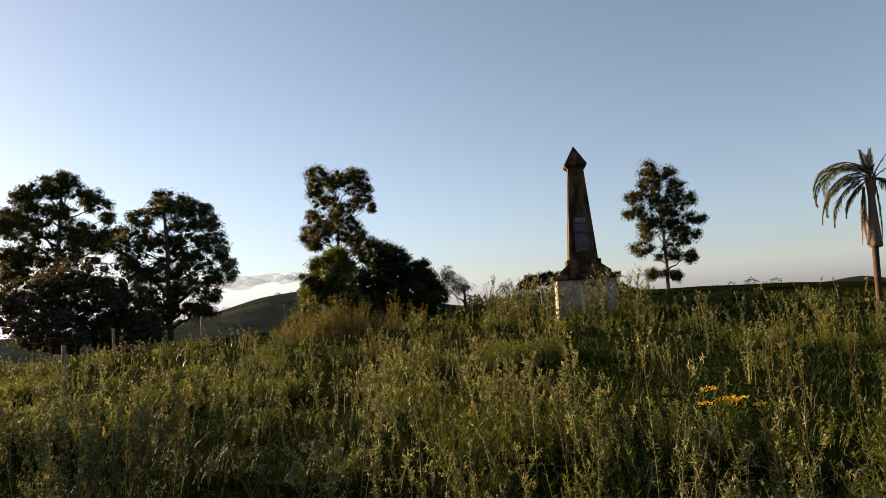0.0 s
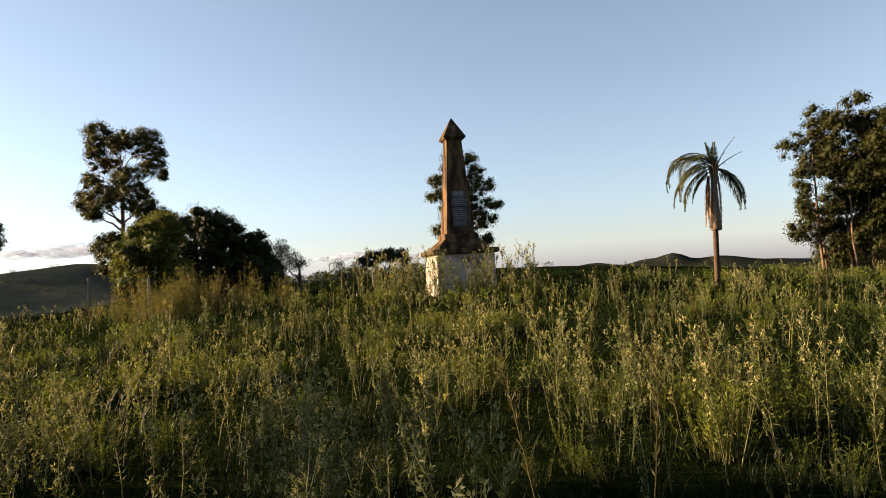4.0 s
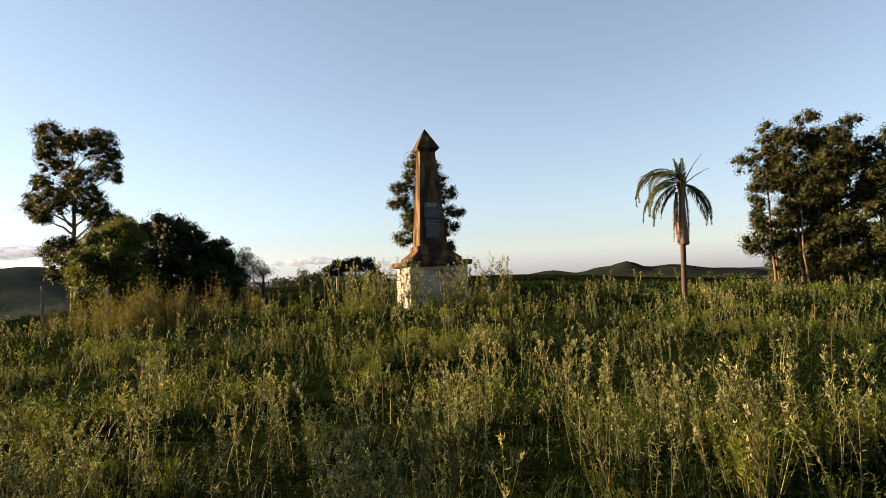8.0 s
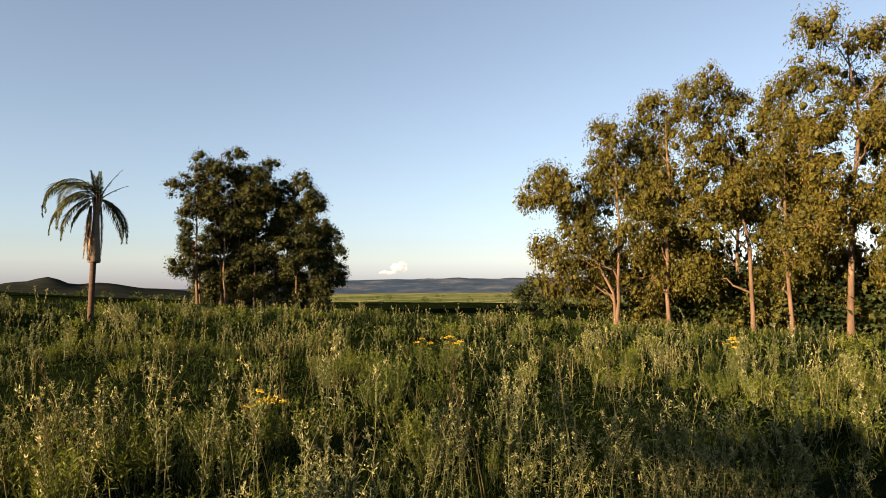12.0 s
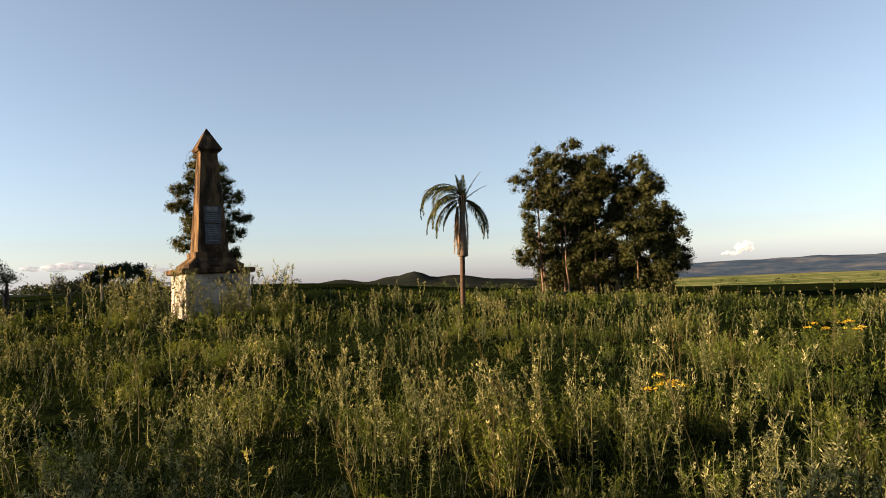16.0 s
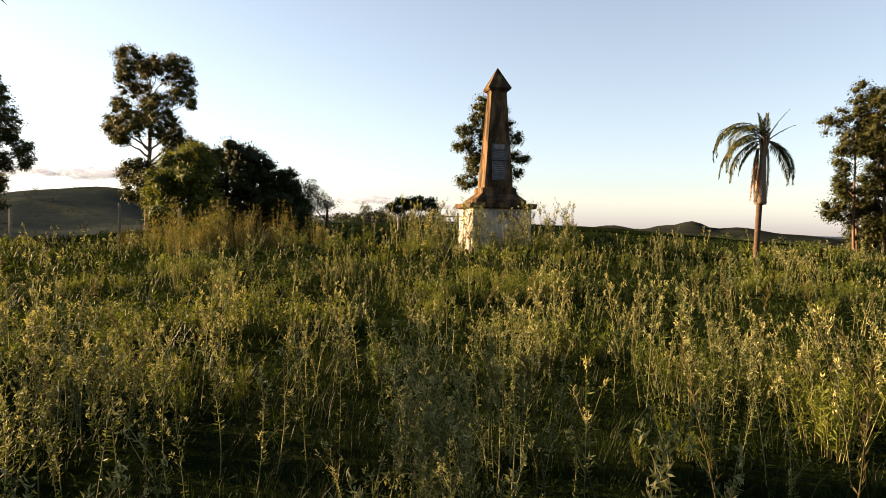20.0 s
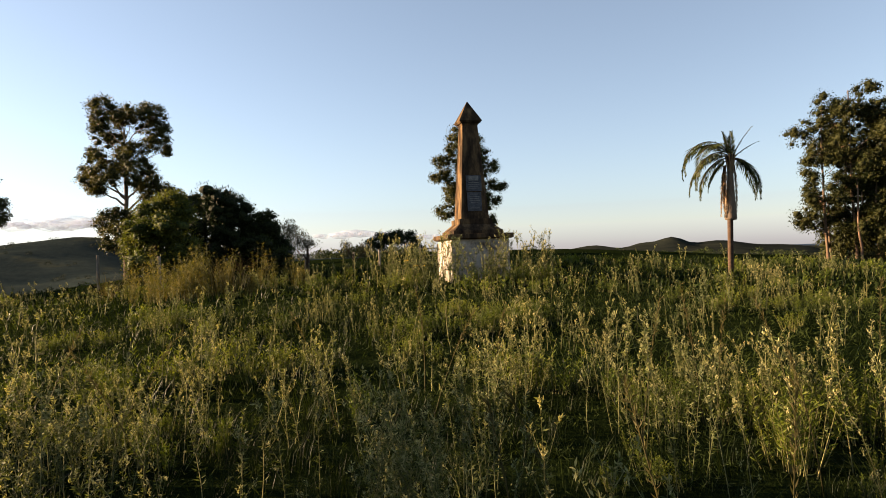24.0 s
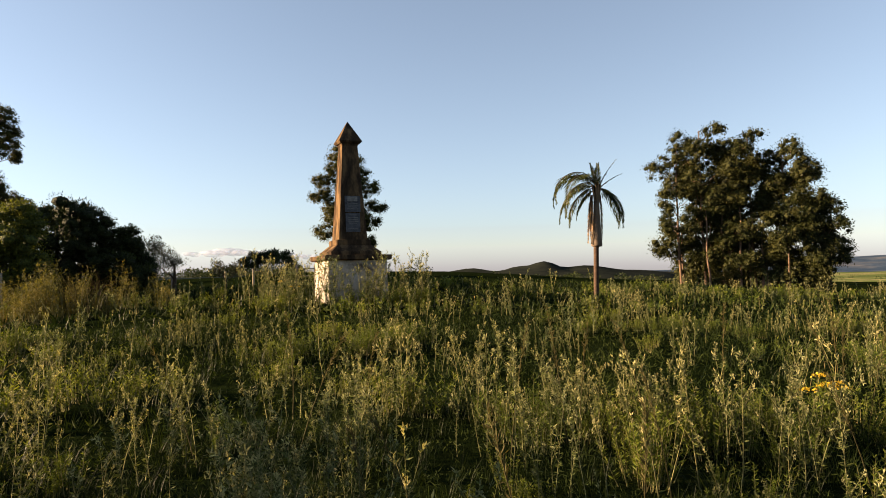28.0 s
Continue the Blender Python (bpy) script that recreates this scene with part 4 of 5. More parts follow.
# ---- weeds ----
def weed_template(rng, h, leaves, shoots, per_shoot, lw, ll, lod=0):
    """A tall upright weed: stem, short steep side shoots, narrow rising leaves, denser to the top, and pale fuzzy tips."""
    st, sh, lf, hd = Geo(), Geo(), Geo(), Geo()
    s = np.linspace(0, 1, (6, 4, 3)[lod])
    bend = rng.normal(0, 0.12, 2) * h
    path = np.stack([bend[0] * s**2, bend[1] * s**2, h * s], -1)
    st.add(*tube(path, 0.0045 * (1.15 - s) * (1 + lod * 0.5), 3))

    def along(pth, n, top, L, spread):
        q = rng.beta(top, 1.0, n) * 0.96 + 0.04
        ss = np.linspace(0, 1, len(pth))
        p = np.stack([np.interp(q, ss, pth[:, a]) for a in range(3)], -1)
        ang = rng.uniform(0, 6.283, n)
        d = np.stack([np.cos(ang) * spread, np.sin(ang) * spread, rng.uniform(-0.15, 0.9, n)], -1)
        lf.add(*leaf_cards(p, d, L * rng.uniform(0.6, 1.25, n) * (1.2 - 0.6 * q), lw, rng))

    def tip(p, size):
        n, L, w = ((11, 0.028, 0.0080), (6, 0.038, 0.012), (4, 0.058, 0.019))[lod]
        d = rng.normal(0, 0.6, (n, 3)) + np.array([0, 0, 0.7])
        hd.add(*leaf_cards(p + rng.normal(0, 0.006, (n, 3)) - np.outer(rng.uniform(0, 0.045, n), [0, 0, 1.0]), d, L * size * rng.uniform(0.6, 1.2, n), w, rng))

    along(path, leaves, 1.1, ll, 0.9)
    tip(path[-1], 1.2)
    for q in range(shoots):
        t0 = rng.uniform(0.35, 0.95)
        p0 = np.array([np.interp(t0, s, path[:, a]) for a in range(3)])
        a = rng.uniform(0, 6.283)
        ln = h * rng.uniform(0.10, 0.24)
        k5 = np.linspace(0, 1, 4 if lod == 0 else 2)[:, None]
        pth = p0 + ln * k5 * np.array([math.cos(a) * 0.45, math.sin(a) * 0.45, 0]) + np.array([0, 0, 1.0]) * ln * (k5**1.2) * 0.95
        sh.add(*tube(pth, 0.0033 * (1.1 - k5[:, 0]) * (1 + lod * 0.5), 3))
        along(pth, per_shoot, 1.1, ll * 0.75, 0.8)
        tip(pth[-1], 1.0)
    return st, lf, hd, sh


def merged(*geos):
    g2 = Geo()
    for slot, q in enumerate(geos):
        if q.n:
            v, f, _ = q.arrays()
            g2.add(v, f, slot)
    return g2.arrays()


def herb_template(rng, h, stems, per, lw, ll):
    """A bushy fine-leaved herb of many upright shoots."""
    st, lf = Geo(), Geo()
    for q in range(stems):
        a, r = rng.uniform(0, 6.283), rng.uniform(0, 0.16)
        hh = h * rng.uniform(0.6, 1.1)
        s = np.linspace(0, 1, 2)[:, None]
        path = np.array([r * math.cos(a), r * math.sin(a), 0]) * (1 + 0.9 * s) + np.array([0, 0, hh]) * s
        st.add(*tube(path, 0.004 * (1.2 - s[:, 0]), 3))
        u = rng.uniform(0.15, 1, per)
        p = path[0] + (path[-1] - path[0]) * u[:, None]
        an = rng.uniform(0, 6.283, per)
        d = np.stack([np.cos(an), np.sin(an), rng.uniform(0.3, 1.3, per)], -1)
        lf.add(*leaf_cards(p, d, ll * rng.uniform(0.6, 1.2, per), lw, rng))
    return st, lf


def grass_template(rng, n, h, w, spread):
    """A tuft of bent blades."""
    g2 = Geo()
    a = rng.uniform(0, 6.283, n)
    r = rng.uniform(0, spread, n)
    p = np.stack([r * np.cos(a), r * np.sin(a), 0 * a], -1)
    out = np.stack([np.cos(a), np.sin(a), 0 * a], -1) + rng.normal(0, 0.4, (n, 3)) * np.array([1, 1, 0])
    side = unit(np.cross(out, [0, 0, 1.0]))
    hh = (h * rng.uniform(0.5, 1.15, n))[:, None]
    m1 = p + out * hh * 0.12 + np.array([0, 0, 0.55]) * hh
    tp = p + out * hh * rng.uniform(0.25, 0.6, (n, 1)) + np.array([0, 0, 0.95]) * hh
    v = np.stack([p - side * w / 2, p + side * w / 2, m1 + side * w * 0.4, m1 - side * w * 0.4, tp + side * w * 0.05, tp - side * w * 0.05], 1).reshape(-1, 3)
    b = np.arange(n)[:, None] * 6
    f = np.concatenate([b + np.array([0, 1, 2, 3]), b + np.array([3, 2, 4, 5])])
    g2.add(v, f)
    return g2


def scatter(name, temps, xy, scale, mats, label, category, rng, tilt=0.12):
    """Many plants joined into one object."""
    gg = Geo()
    pick = rng.integers(0, len(temps), len(xy))
    z = ground_z(xy[:, 0], xy[:, 1])
    for k, (v, f, m) in enumerate(temps):
        sel = np.where(pick == k)[0]
        if not len(sel):
            continue
        a = rng.uniform(0, 6.283, len(sel))
        ca, sa = np.cos(a)[:, None], np.sin(a)[:, None]
        s = scale[sel][:, None]
        x, y, h = v[:, 0] * s, v[:, 1] * s, v[:, 2] * s
        tx, ty = rng.normal(0, tilt, (2, len(sel), 1))
        X = x * ca - y * sa + h * tx + xy[sel, 0][:, None]
        Y = x * sa + y * ca + h * ty + xy[sel, 1][:, None]
        V = np.stack([X, Y, h + z[sel][:, None] - 0.01], -1)
        F = f[None] + (np.arange(len(sel)) * len(v))[:, None, None]
        gg.add(V.reshape(-1, 3), F.reshape(-1, 4), np.tile(m, len(sel)))
    return tagged(part(name, gg, mats), label, category, kind="stuff")


WR = np.random.default_rng(5)


HOLLOWS = ((-2.1, 6.0, 0.75), (-5.5, 9.3, 1.1), (-1.4, 7.6, 0.5), (0.1, 4.4, 0.4), (3.5, 6.5, 0.7), (2.1, 5.9, 0.5), (-6.5, 16.0, 1.6), (-1.1, 13.9, 1.0), (1.2, 9.5, 0.8), (5.0, 22.5, 1.5), (3.8, 3.8, 0.55), (5.0, 7.3, 0.6), (11.2, 10.7, 1.1), (13.3, 14.6, 1.3), (7.2, 3.2, 0.7), (12.2, 8.0, 1.0), (5.4, 3.4, 0.5), (8.5, 6.9, 0.8), (6.3, 1.5, 0.6), (5.0, 2.2, 0.4), (-1.3, 4.0, 0.5), (0.7, 7.5, 0.6), (2.6, 11.6, 1.0), (-3.5, 13.6, 1.1))


def spots(n, r0, r1, az0=-112, az1=66, low=False):
    """Places spread evenly over a fan of the meadow, off the walked strip and the pedestal."""
    a = np.radians(WR.uniform(az0, az1, n))
    r = np.sqrt(WR.uniform(r0**2, r1**2, n))
    x, y = -np.sin(a) * r + 0.3, np.cos(a) * r - 0.6
    px = np.clip(x, -0.7, 3.7)
    py = -0.55 - 0.13 * np.clip(px, 0, 4)
    ok = np.hypot(x - px, y - py) > 1.75
    ok &= np.maximum(np.abs(x), np.abs(y - 21)) > 1.15
    ok &= np.hypot(x - PX, y - PY) > 0.25
    if not low:
        for hx, hy, hr in HOLLOWS:
            dx, dy = x - hx, y - hy
            dy = np.where(dy < 0, dy * 0.7, dy)
            ok &= np.hypot(dx, dy) > hr * WR.uniform(0.95, 1.35, n)
    return np.stack([x, y], -1)[ok]


def patches(n, r0, r1, seed, lo, hi, each, rad, size):
    """Plants in dense patches with open gaps between: tall in a patch's middle, lower to its rim."""
    c = spots(n, r0, r1)
    f = 0.62 * fbm(c[:, 0], c[:, 1], 4.2, seed) + 0.5 * fbm(c[:, 0], c[:, 1], 1.7, seed + 1)
    on = WR.uniform(0, 1, len(c)) < smooth(lo, hi, f)
    c, f = c[on], f[on]
    m = WR.integers(each[0], each[1] + 1, len(c))
    grow = size[0] + (size[1] - size[0]) * smooth(lo, hi + 0.5, f) * WR.uniform(0.7, 1.1, len(c))
    off = WR.normal(0, rad, (m.sum(), 2))
    return np.repeat(c, m, 0) + off, np.repeat(grow, m) * WR.uniform(0.72, 1.12, m.sum())


near_w = [merged(*weed_template(WR, WR.uniform(0.70, 1.0), 58, 6, 9, 0.0105, 0.052)) for q in range(9)]
mid_w = [merged(*weed_template(WR, WR.uniform(0.66, 0.98), 34, 5, 6, 0.0155, 0.058, lod=1)) for q in range(8)]
far_w = [merged(*weed_template(WR, WR.uniform(0.62, 0.92), 16, 4, 4, 0.030, 0.08, lod=2)) for q in range(6)]
near_h = [merged(*herb_template(WR, WR.uniform(0.30, 0.52), 15, 32, 0.0080, 0.045)) for q in range(7)]
mid_h = [merged(*herb_template(WR, WR.uniform(0.30, 0.50), 12, 17, 0.0135, 0.058)) for q in range(6)]
far_h = [merged(*herb_template(WR, WR.uniform(0.30, 0.50), 6, 8, 0.034, 0.10)) for q in range(5)]
near_g = [merged(grass_template(WR, 24, WR.uniform(0.14, 0.30), 0.004, 0.14)) for q in range(6)]
mid_g = [merged(grass_template(WR, 14, WR.uniform(0.15, 0.30), 0.008, 0.2)) for q in range(6)]
far_g = [merged(grass_template(WR, 8, WR.uniform(0.25, 0.42), 0.030, 0.35)) for q in range(5)]
MW, MH = [M_STEM, M_WEED, M_HEAD, M_STEM], [M_STEM, M_HERB]

LW = "tall silvery-green weeds with pale fuzzy tips"
LH = "bushy yellow-green herbs among the grass"
LG = "tufted green grass, coloured dark for the shade under the weeds"
for r0, r1, wt, ht, gt, nw, nh, ng in ((1.0, 6.5, near_w, near_h, near_g, 300, 200, 900), (6.5, 16, mid_w, mid_h, mid_g, 760, 800, 1300), (16, 32, far_w, far_h, far_g, 1150, 1300, 1300)):
    p, s = patches(nw, r0, r1, 41, -0.05, 0.6, (3, 7), 0.16, (0.34, 0.84))
    lone = spots(int(nw * 0.3), r0, r1)
    scatter("tall_weeds", wt, np.concatenate([p, lone]), np.concatenate([s, WR.uniform(0.5, 1.08, len(lone))]), MW, LW, "weeds", WR)
    p, s = patches(nh, r0, r1, 47, -0.1, 0.6, (2, 4), 0.17, (0.6, 1.15))
    scatter("herbs", ht, p, s, MH, LH, "herbs", WR)
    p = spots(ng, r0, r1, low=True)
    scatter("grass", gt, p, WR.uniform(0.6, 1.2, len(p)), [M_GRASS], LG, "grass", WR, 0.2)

# dense stands of weeds that show against the hollows
STANDS = ((-4.3, 5.1), (-3.3, 3.9), (-2.9, 4.0), (-2.7, 2.8), (-2.5, 2.9), (-2.9, 5.1), (-2.5, 4.6), (-1.7, 3.1), (-1.0, 3.6), (-0.8, 3.0), (-0.5, 3.4), (-0.3, 4.4), (-0.0, 5.6), (0.9, 6.1), (1.0, 4.8), (1.0, 3.6), (-1.6, 4.8), (6.5, 4.0), (5.4, 2.9), (5.3, 3.2), (10.7, 1.6), (9.6, 7.4), (13.3, 18.8), (13.7, 17.3), (11.4, 5.6), (4.4, 0.8))
for r0, r1, wt in ((0.0, 6.8, near_w), (6.8, 40.0, mid_w)):
    c = np.array([q for q in STANDS if r0 <= math.hypot(*q) < r1])
    p = np.repeat(c, 6, 0) + WR.normal(0, 0.17, (len(c) * 6, 2))
    scatter("weed_stand", wt, p, WR.uniform(0.55, 1.0, len(p)), MW, "dense stand of tall pale-tipped weeds", "weeds", WR)

# low herbs that cover the ground between the taller plants, coloured dark for shade there
cov = Geo()
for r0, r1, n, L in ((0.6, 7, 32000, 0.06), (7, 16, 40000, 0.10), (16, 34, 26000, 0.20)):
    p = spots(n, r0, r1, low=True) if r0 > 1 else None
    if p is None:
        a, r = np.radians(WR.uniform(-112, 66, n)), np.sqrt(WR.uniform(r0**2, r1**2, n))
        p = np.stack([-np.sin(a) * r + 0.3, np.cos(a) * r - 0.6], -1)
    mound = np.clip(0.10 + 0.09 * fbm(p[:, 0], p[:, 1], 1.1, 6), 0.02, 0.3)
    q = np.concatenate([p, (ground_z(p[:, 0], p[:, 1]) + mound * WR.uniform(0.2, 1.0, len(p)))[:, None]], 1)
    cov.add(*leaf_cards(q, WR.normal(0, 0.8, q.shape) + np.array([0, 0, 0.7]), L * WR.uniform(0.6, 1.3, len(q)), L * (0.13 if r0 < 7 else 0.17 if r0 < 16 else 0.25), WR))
tagged(part("ground_cover", cov, M_COVER), "low green herbs with the shade of the gaps in their colour", "ground cover", kind="stuff")

# single tall weeds beside the path, each a plant of its own
WTM = []
for q in range(9):
    st, lf, hd, sh = weed_template(WR, WR.uniform(0.78, 1.02), 64, 7, 9, 0.0105, 0.052)
    WTM.append((("stem", st.mesh("stem", [M_STEM])), ("branching", sh.mesh("branching", [M_STEM])), ("foliage", lf.mesh("foliage", [M_WEED])), ("tip_fuzz", hd.mesh("tip_fuzz", [M_HEAD]))))
p = patches(320, 1.6, 6.0, 41, -0.1, 0.6, (2, 4), 0.16, (0.6, 1.0))[0][:170]
for q, (wx, wy) in enumerate(p):
    w = new("tall_weed")
    w.matrix_basis = pose(wx, wy, gz(wx, wy) - 0.01, WR.normal(0, 5), WR.normal(0, 5), WR.uniform(0, 360)) @ Matrix.Scale(WR.uniform(0.6, 1.05), 4)
    tagged(w, "tall leafy grey-green weed with pale fuzzy tips", "weed", "tall weeds beside the path")
    for name, me in WTM[q % 9]:
        o = new(name, me)
        o.parent = w
        if name != "stem":
            tagged(o, kind="stuff")

# dry stalks standing above the rest
DS = []
for q in range(4):
    gq = Geo()
    hh = WR.uniform(0.9, 1.15)
    s = np.linspace(0, 1, 6)
    path = np.stack([0.12 * hh * s**2, 0.05 * s, hh * s], -1)
    gq.add(*tube(path, 0.005 * (1.2 - s), 4))
    u = WR.uniform(0.55, 1, 60)
    pp = np.stack([np.interp(u, s, path[:, a]) for a in range(3)], -1)
    gq.add(*leaf_cards(pp, WR.normal(0, 0.5, (60, 3)) + np.array([0.2, 0, 0.9]), 0.05, 0.007, WR), 0)
    DS.append(gq.mesh("dry_grass_stalk", [M_DRY]))
for q, (wx, wy) in enumerate(spots(70, 1.6, 7, -95, 55)[:48]):
    w = new("dry_grass_stalk", DS[q % 4])
    w.matrix_basis = pose(wx, wy, gz(wx, wy) - 0.01, WR.normal(0, 9), WR.normal(0, 9), WR.uniform(0, 360))
    tagged(w, "dry straw-coloured grass stalk with a feathery head", "grass stalk", "dry stalks in the meadow")


def flower_clump(x, y, h, r, n, label, clusters):
    """Leafy stems under flat heads of small yellow flowers."""
    root = new("flowering_plant")
    root.matrix_basis = Matrix.Translation((x, y, gz(x, y)))
    tagged(root, label, "flowers")
    rng = np.random.default_rng(int(abs(x) * 100 + n))
    st, lf = Geo(), Geo()
    cc = [(rng.uniform(-r, r), rng.uniform(-r, r) * 0.6, h * rng.uniform(0.8, 1.12)) for q in range(clusters)]
    for q in range(n):
        cx, cy, cz = cc[q % clusters]
        tip = np.array([cx + rng.normal(0, 0.05), cy + rng.normal(0, 0.05), cz + rng.normal(0, 0.02)])
        k4 = np.linspace(0, 1, 5)[:, None]
        base = np.array([cx * 0.5, cy * 0.5, 0]) + rng.normal(0, 0.05, 3) * np.array([1, 1, 0])
        path = base * (1 - k4) + tip * k4
        st.add(*tube(path, 0.004 * (1.2 - k4[:, 0]), 3))
        u = rng.uniform(0.15, 0.97, 26)[:, None]
        lf.add(*leaf_cards(base * (1 - u) + tip * u, rng.normal(0, 0.8, (26, 3)) + np.array([0, 0, 0.5]), 0.07, 0.010, rng))
    tagged(part("stalk", st, M_STEM, root), kind="stuff")
    tagged(part("foliage", lf, M_HERB, root), kind="stuff")
    for cx, cy, cz in cc:
        fl = Geo()
        m = 40
        a, rr = rng.uniform(0, 6.283, m), np.sqrt(rng.uniform(0, 1, m)) * 0.062
        pp = np.stack([cx + rr * np.cos(a), cy + rr * np.sin(a), cz + 0.02 - rr * rr * 3 + rng.normal(0, 0.006, m)], -1)
        fl.add(*leaf_cards(pp, rng.normal(0, 1, (m, 3)) * np.array([1, 1, 0.35]) + np.array([0, 0, 0.25]), 0.022, 0.014, rng, 0.05))
        part("flower_head", fl, M_YELLOW, root, "flat head of small yellow flowers")
    return root


flower_clump(3.74, 4.6, 0.50, 0.24, 30, "clump of yellow-flowered weed among grass", 7)
flower_clump(8.5, 6.9, 0.58, 0.55, 44, "tall yellow-flowered weed with sparse heads", 8)
flower_clump(12.3, 3.4, 0.70, 0.40, 30, "yellow-flowered weed below the tall trees", 6)
flower_clump(-1.6, 18.2, 0.75, 0.35, 24, "yellow-green flowering weed beside the pedestal", 3)

# weeds that stand against the pedestal
p = np.concatenate([np.stack([WR.uniform(-2.6, 2.4, 120), WR.uniform(17.6, 19.8, 120)], -1), np.stack([WR.uniform(-4, -1.3, 20), WR.uniform(19.5, 21, 20)], -1)])
scatter("pedestal_weeds", mid_w, p, WR.uniform(1.05, 1.65, len(p)), MW, "tall pale weeds leaning round the foot of the monument", "weeds", WR)
p = np.stack([WR.uniform(-2.6, 2.4, 40), WR.uniform(17.6, 19.7, 40)], -1)
scatter("pedestal_herbs", mid_h, p, WR.uniform(1.0, 1.5, len(p)), MH, "leafy green herbs round the foot of the monument", "herbs", WR)

# brown dead grass before the shrubs
dg = [merged(grass_template(WR, 26, WR.uniform(0.7, 1.05), 0.012, 0.22)) for q in range(5)]
p = np.stack([WR.normal(-8.3, 0.8, 14), WR.normal(19.0, 0.7, 14)], -1)
p = np.concatenate([p, np.stack([WR.uniform(-13, -7, 6), WR.uniform(20, 23, 6)], -1)])
scatter("dry_grass", dg, p, WR.uniform(0.9, 1.45, len(p)), [M_DRY], "tall brown dead grass in front of the shrubs", "grass", WR, 0.12)

gold = [merged(*herb_template(WR, WR.uniform(0.9, 1.5), 14, 22, 0.02, 0.10)) for q in range(5)]
p = np.concatenate([np.stack([WR.normal(-8.3, 0.65, 36), WR.normal(18.6, 0.7, 36)], -1), np.stack([WR.normal(-10.8, 0.7, 7), WR.normal(20.4, 0.6, 7)], -1), np.stack([WR.normal(-5.8, 0.5, 6), WR.normal(20.0, 0.5, 6)], -1)])
scatter("golden_weeds", gold, p, WR.uniform(0.6, 1.25, len(p)), [M_STEM, M_GOLD], "tall golden-brown weeds before the dark shrub", "weeds", WR)

# the bough that hangs in from the near tree
bough = new("hanging_bough")
bough.matrix_basis = Matrix.Translation((-3.95, 3.3, 0))
tagged(bough, "drooping eucalyptus bough with long narrow leaves", "branch")
bw, bl = Geo(), Geo()
rb = np.random.default_rng(77)
rv = np.array([0.77, 0.64, 0])
for q in range(48):
    e0 = rv * rb.uniform(-0.45, 0.40) + np.array([0, 0, 3.3]) + rb.normal(0, 0.08, 3)
    e1 = e0 + rv * rb.uniform(-0.05, 0.14) + rb.normal(0, 0.06, 3) + np.array([0, 0, -rb.uniform(0.35, 0.88)])
    k6 = np.linspace(0, 1, 6)[:, None]
    path = e0 * (1 - k6) + e1 * k6 + np.array([0.05, 0, 0.08]) * np.sin(k6 * 3.14)
    bw.add(*tube(path, 0.005 * (1.2 - k6[:, 0]), 4))
    u = rb.uniform(0.05, 1, 30)[:, None]
    pp = e0 * (1 - u) + e1 * u + rb.normal(0, 0.02, (30, 3))
    bl.add(*leaf_cards(pp, rb.normal(0, 0.4, (30, 3)) + np.array([0, 0, -1.0]), 0.14 * rb.uniform(0.7, 1.3, 30), 0.024, rb))
k8 = np.linspace(0, 1, 9)[:, None]
bw.add(*tube(np.array([-8.2, -2.9, 4.6]) * (1 - k8) + (rv * 0.35 + np.array([0, 0, 3.35])) * k8 + np.array([0, 0, 0.5]) * np.sin(k8 * 3.14), 0.05 * (1.15 - k8[:, 0]), 6))
part("branch", bw, M_BARK, bough, smooth=True)
part("leaves", bl, M_BOUGH, bough, "long hanging green and reddish leaves")


# ---- fence posts and the far gate ----
def post(x, y, h, r, label, name="fence_post", lean=0.0):
    gq = Geo()
    zz = np.array([-0.3, 0.1, h * 0.5, h - 0.015, h, h + 0.004])
    rr = np.array([1.0, 1.0, 0.95, 0.93, 0.75, 0.02]) * r
    gq.add(*tube(np.stack([lean * zz, 0 * zz, zz], -1), rr, 8))
    ob = part(name, gq, M_WOODPOST, smooth=False, at=Matrix.Translation((x, y, gz(x, y))))
    return tagged(ob, label, "fence post", "old fence posts")


for fx, fy, fh in ((-15.0, 25.9, 1.5), (-11.3, 23.3, 1.3), (-17.6, 23.2, 1.35), (-8.6, 34.4, 0.95), (-6.2, 35.4, 0.9), (-4.9, 36.2, 0.95), (-20.5, 21.0, 1.4)):
    post(fx, fy, fh, 0.06, "grey weathered wooden fence post in tall grass")
post(-8.52, 8.78, 1.25 - gz(-8.52, 8.78), 0.045, "pale bleached wooden stake in the weeds")
gate = new("gate")
gate.matrix_basis = Matrix.Translation((-2.0, 33.0, gz(-2.0, 33.0)))
tagged(gate, "low weathered wooden gate behind the monument", "gate")
for name, a0, a1, r in (("gate_post", (-0.45, 0, -0.2), (-0.45, 0, 1.05), 0.05), ("gate_post", (0.45, 0, -0.2), (0.45, 0, 1.05), 0.05), ("rail", (-0.45, -0.06, 0.85), (0.45, -0.06, 0.85), 0.03), ("rail", (-0.45, -0.06, 0.5), (0.45, -0.06, 0.5), 0.03)):
    gq = Geo()
    gq.add(*tube(np.linspace(a0, a1, 4), r, 6))
    part(name, gq, M_WOODPOST, gate)

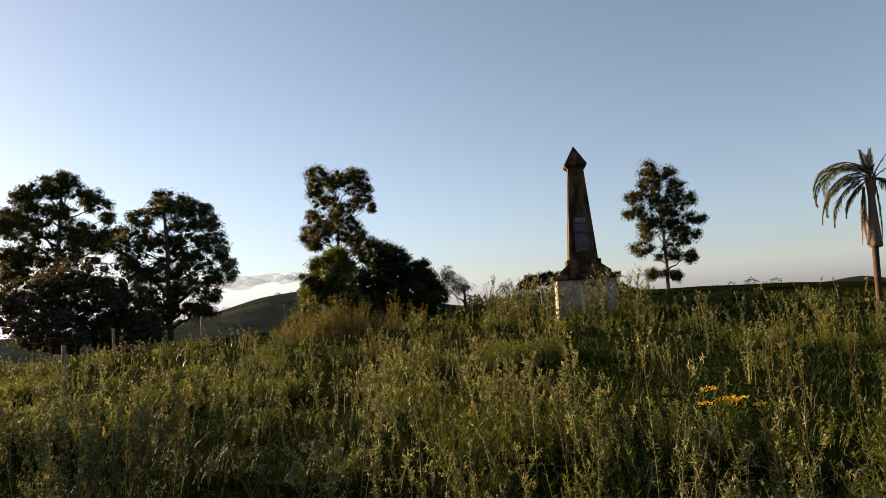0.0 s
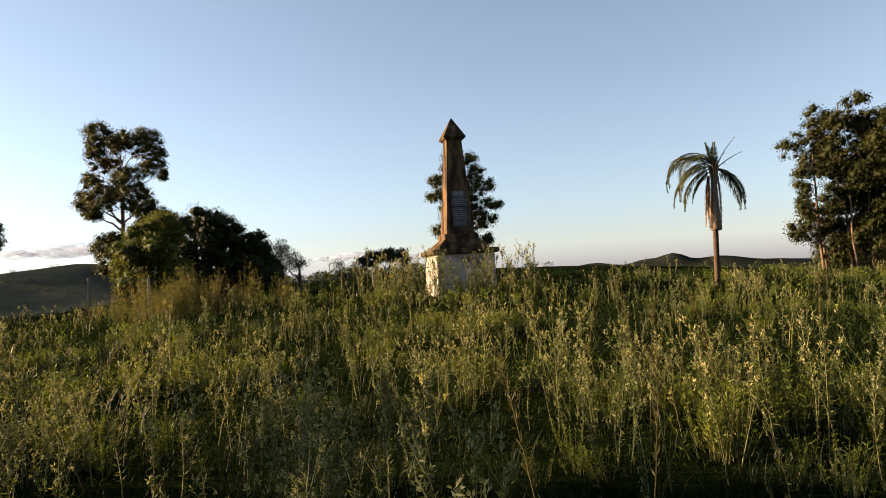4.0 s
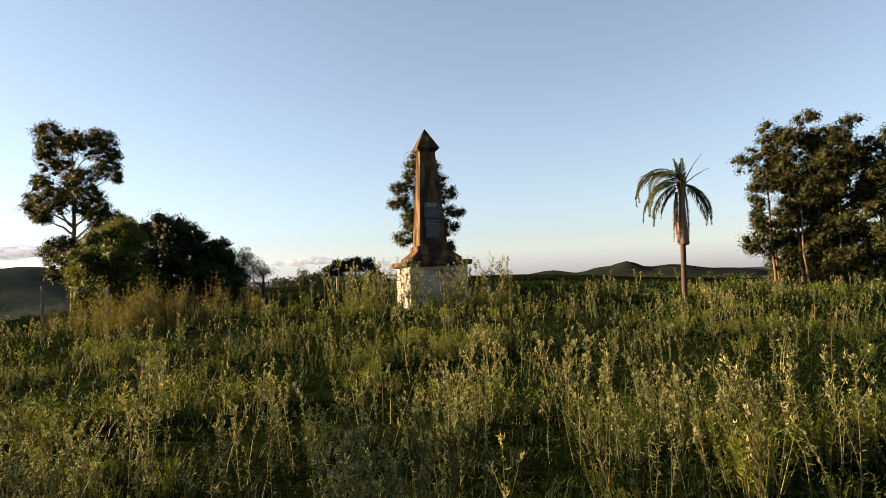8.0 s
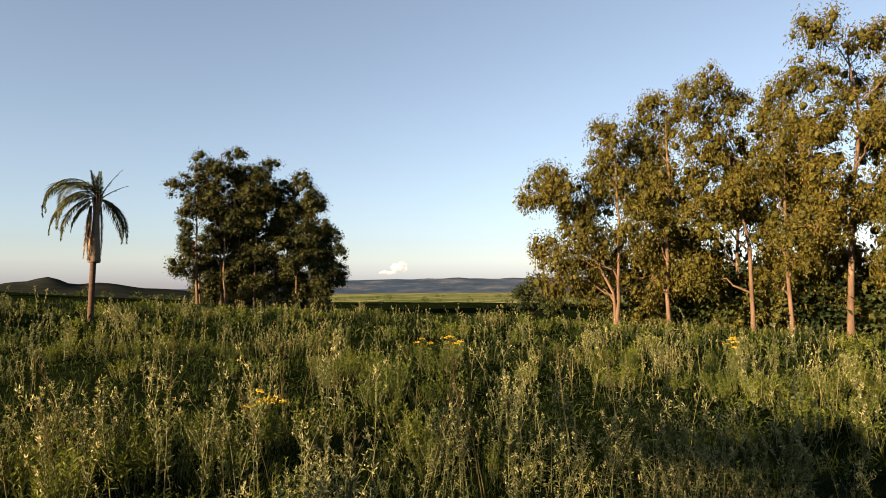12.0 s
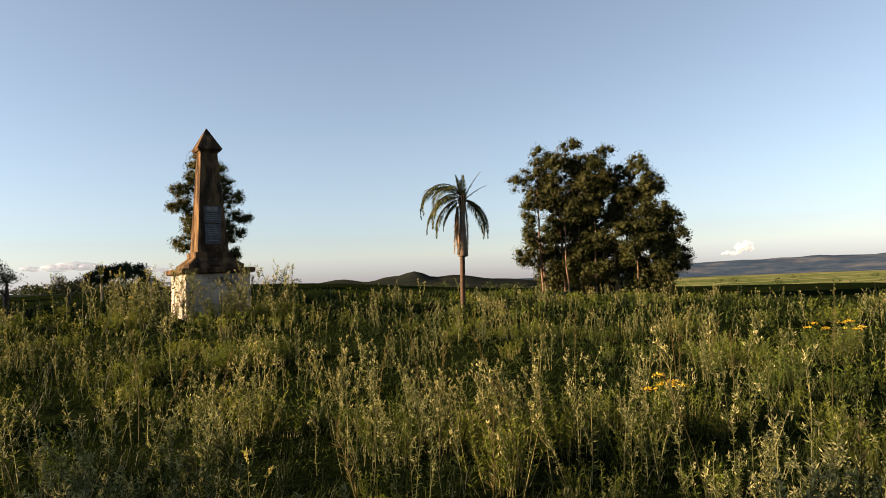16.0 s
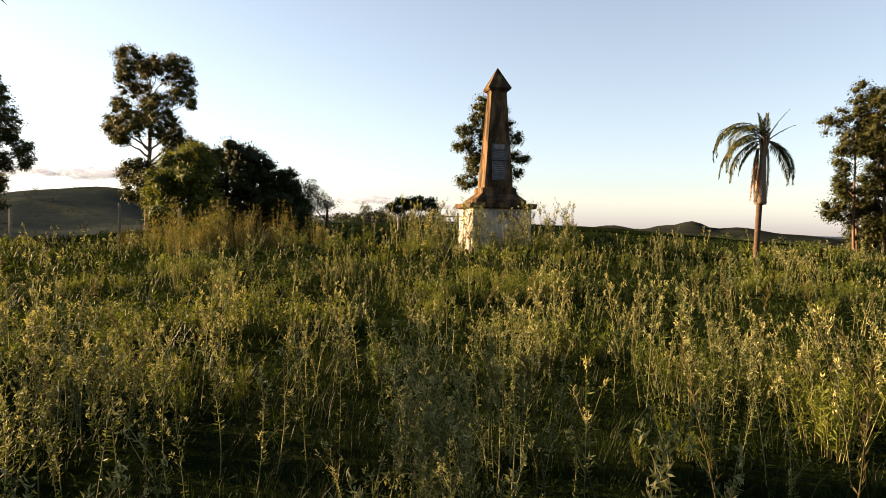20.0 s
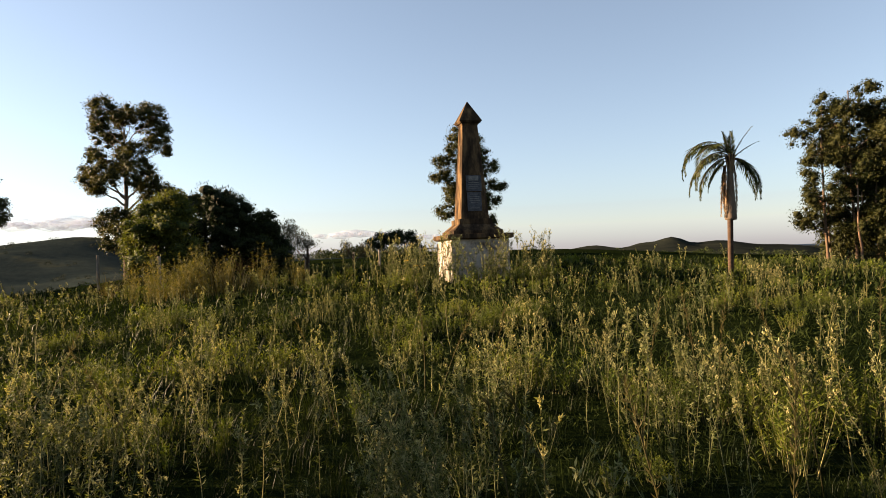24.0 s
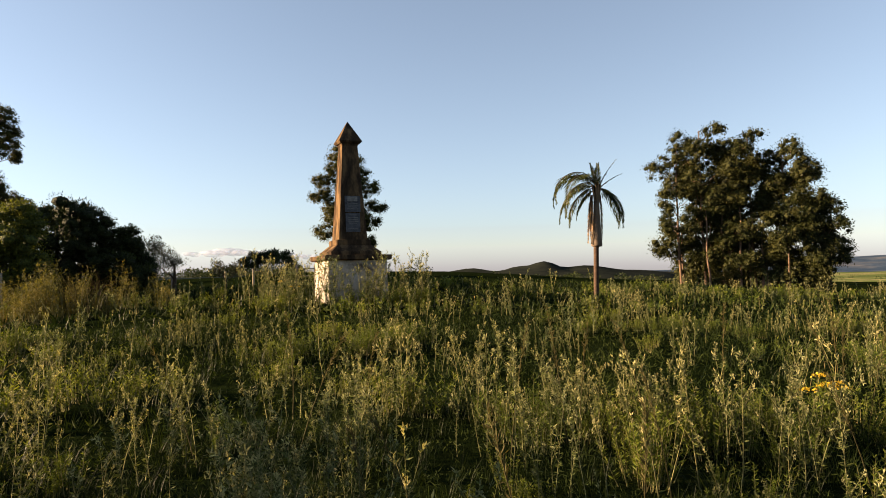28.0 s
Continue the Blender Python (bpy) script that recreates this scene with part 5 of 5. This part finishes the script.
# ---- far hedges, woods and single trees ----
def far_clumps(name, places, size, label, category, per=240, mat=None, card=0.34):
    gq = Geo()
    for x, y in places:
        zb = gz(x, y)
        s = size * WR.uniform(0.6, 1.4)
        d = unit(WR.normal(size=(per, 3)))
        pp = np.array([x, y, zb + s * 0.45]) + d * np.array([s, s, s * 0.6]) * WR.uniform(0.5, 1.05, (per, 1))
        pp[:, 2] = np.maximum(pp[:, 2], zb)
        gq.add(*leaf_cards(pp, d + WR.normal(0, 0.5, d.shape), s * card, s * card * 0.55, WR))
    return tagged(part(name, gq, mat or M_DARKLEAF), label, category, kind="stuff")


a = np.radians(WR.uniform(3, 17, 70))
r = WR.uniform(75, 120, 70)
far_clumps("hedgerow", np.stack([-np.sin(a) * r, np.cos(a) * r], -1), 0.9, "dark hedge line along the field edge", "hedge", 120)
a = np.radians(WR.uniform(-34, -1, 110))
r = WR.uniform(95, 260, 110)
far_clumps("scrub", np.stack([-np.sin(a) * r, np.cos(a) * r], -1), 0.8, "low scrub on the far side of the field", "scrub", 90)
a = np.radians(WR.uniform(20, 46, 120))
r = WR.uniform(150, 340, 120)
far_clumps("hill_scrub", np.stack([-np.sin(a) * r, np.cos(a) * r], -1), 0.9, "dark scrub scattered over the valley hill", "scrub", 170, M_HILLSCRUB, 0.2)
a = np.radians(WR.uniform(-66, -36, 90))
r = WR.uniform(260, 1500, 90)
far_clumps("plain_trees", np.stack([-np.sin(a) * r, np.cos(a) * r], -1), 4.0, "scattered dark trees over the far plain", "trees", 50)
tree("shrub", (31.6, 20.9), [(-0.6, 0, 1.0, 0.9, 0.9), (0.4, 0, 1.5, 1.0, 1.0), (1.2, 0, 0.8, 0.9, 0.8)], "dark shrub at the end of the tree row", leaf=(0.16, 0.06), mats=(M_DARKLEAF, M_BARKD), trunk_r=0.08, trunk_to=1.4, per=60, fill=2.0, droop=0.1, seed=95, category="shrub")
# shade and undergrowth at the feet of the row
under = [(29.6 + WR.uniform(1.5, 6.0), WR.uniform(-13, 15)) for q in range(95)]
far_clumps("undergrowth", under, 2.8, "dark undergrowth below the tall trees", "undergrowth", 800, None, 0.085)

# ---- clouds low over the horizon ----
def cloud(az, el, width, height, seed, n=10, mat=M_CLOUD, flat=(2.4, 0.8)):
    rng = np.random.default_rng(seed)
    d = 4300.0
    x, y, z = -math.sin(radians(az)) * d, math.cos(radians(az)) * d, 1.6 + math.tan(radians(el)) * d
    bm = bmesh.new()
    for q in range(n):
        u = -1 + 2 * (q + rng.uniform(0.2, 0.8)) / n
        s = height * rng.uniform(0.5, 0.95) * (1 - 0.6 * u * u)
        m = Matrix.Translation((math.cos(radians(az)) * u * width, math.sin(radians(az)) * u * width, rng.uniform(-0.25, 0.35) * height * (1 - u * u))) @ Matrix.Diagonal((s * flat[0], s * flat[0], s * flat[1], 1))
        bmesh.ops.create_icosphere(bm, subdivisions=2, radius=1.0, matrix=m)
    for v in bm.verts:
        v.co += Vector(noise.noise_vector(v.co * (1.6 / height))) * height * 0.22
    for fc in bm.faces:
        fc.smooth = True
    me = bpy.data.meshes.new("cloud")
    bm.to_mesh(me)
    bm.free()
    me.materials.append(mat)
    ob = new("cloud", me)
    ob.matrix_basis = Matrix.Translation((x, y, z))
    return tagged(ob, "low grey-white evening cloud above the hills", "cloud", "clouds on the horizon", "structure")


cloud(37.5, 3.3, 330, 60, 1)
cloud(31.0, 3.5, 260, 55, 2)
cloud(44.5, 3.1, 300, 45, 3)
cloud(9.0, 2.1, 280, 36, 4)
cloud(4.0, 1.8, 200, 24, 5)
cloud(-44.2, 1.6, 45, 46, 6, 6, M_CLOUDW, (0.8, 0.8))
cloud(-43.2, 1.2, 50, 24, 7, 6, M_CLOUDW, (1.0, 0.7))

# out of view; added only to cast shade on the meadow's near left
tree("shrub", (-11.6, 4.6), [(0, 0, 0.9, 1.2, 0.8), (0.1, 0, 1.8, 0.9, 0.8), (-0.8, 0, 1.5, 1.1, 0.9), (0.6, 0, 1.1, 0.8, 0.8)], "unseen leafy shrub added to shade the near meadow", leaf=(0.18, 0.07), mats=(M_GREEN, M_BARKD), trunk_r=0.1, trunk_to=2.0, per=60, fill=2.0, droop=0.2, seed=97, category="shrub")
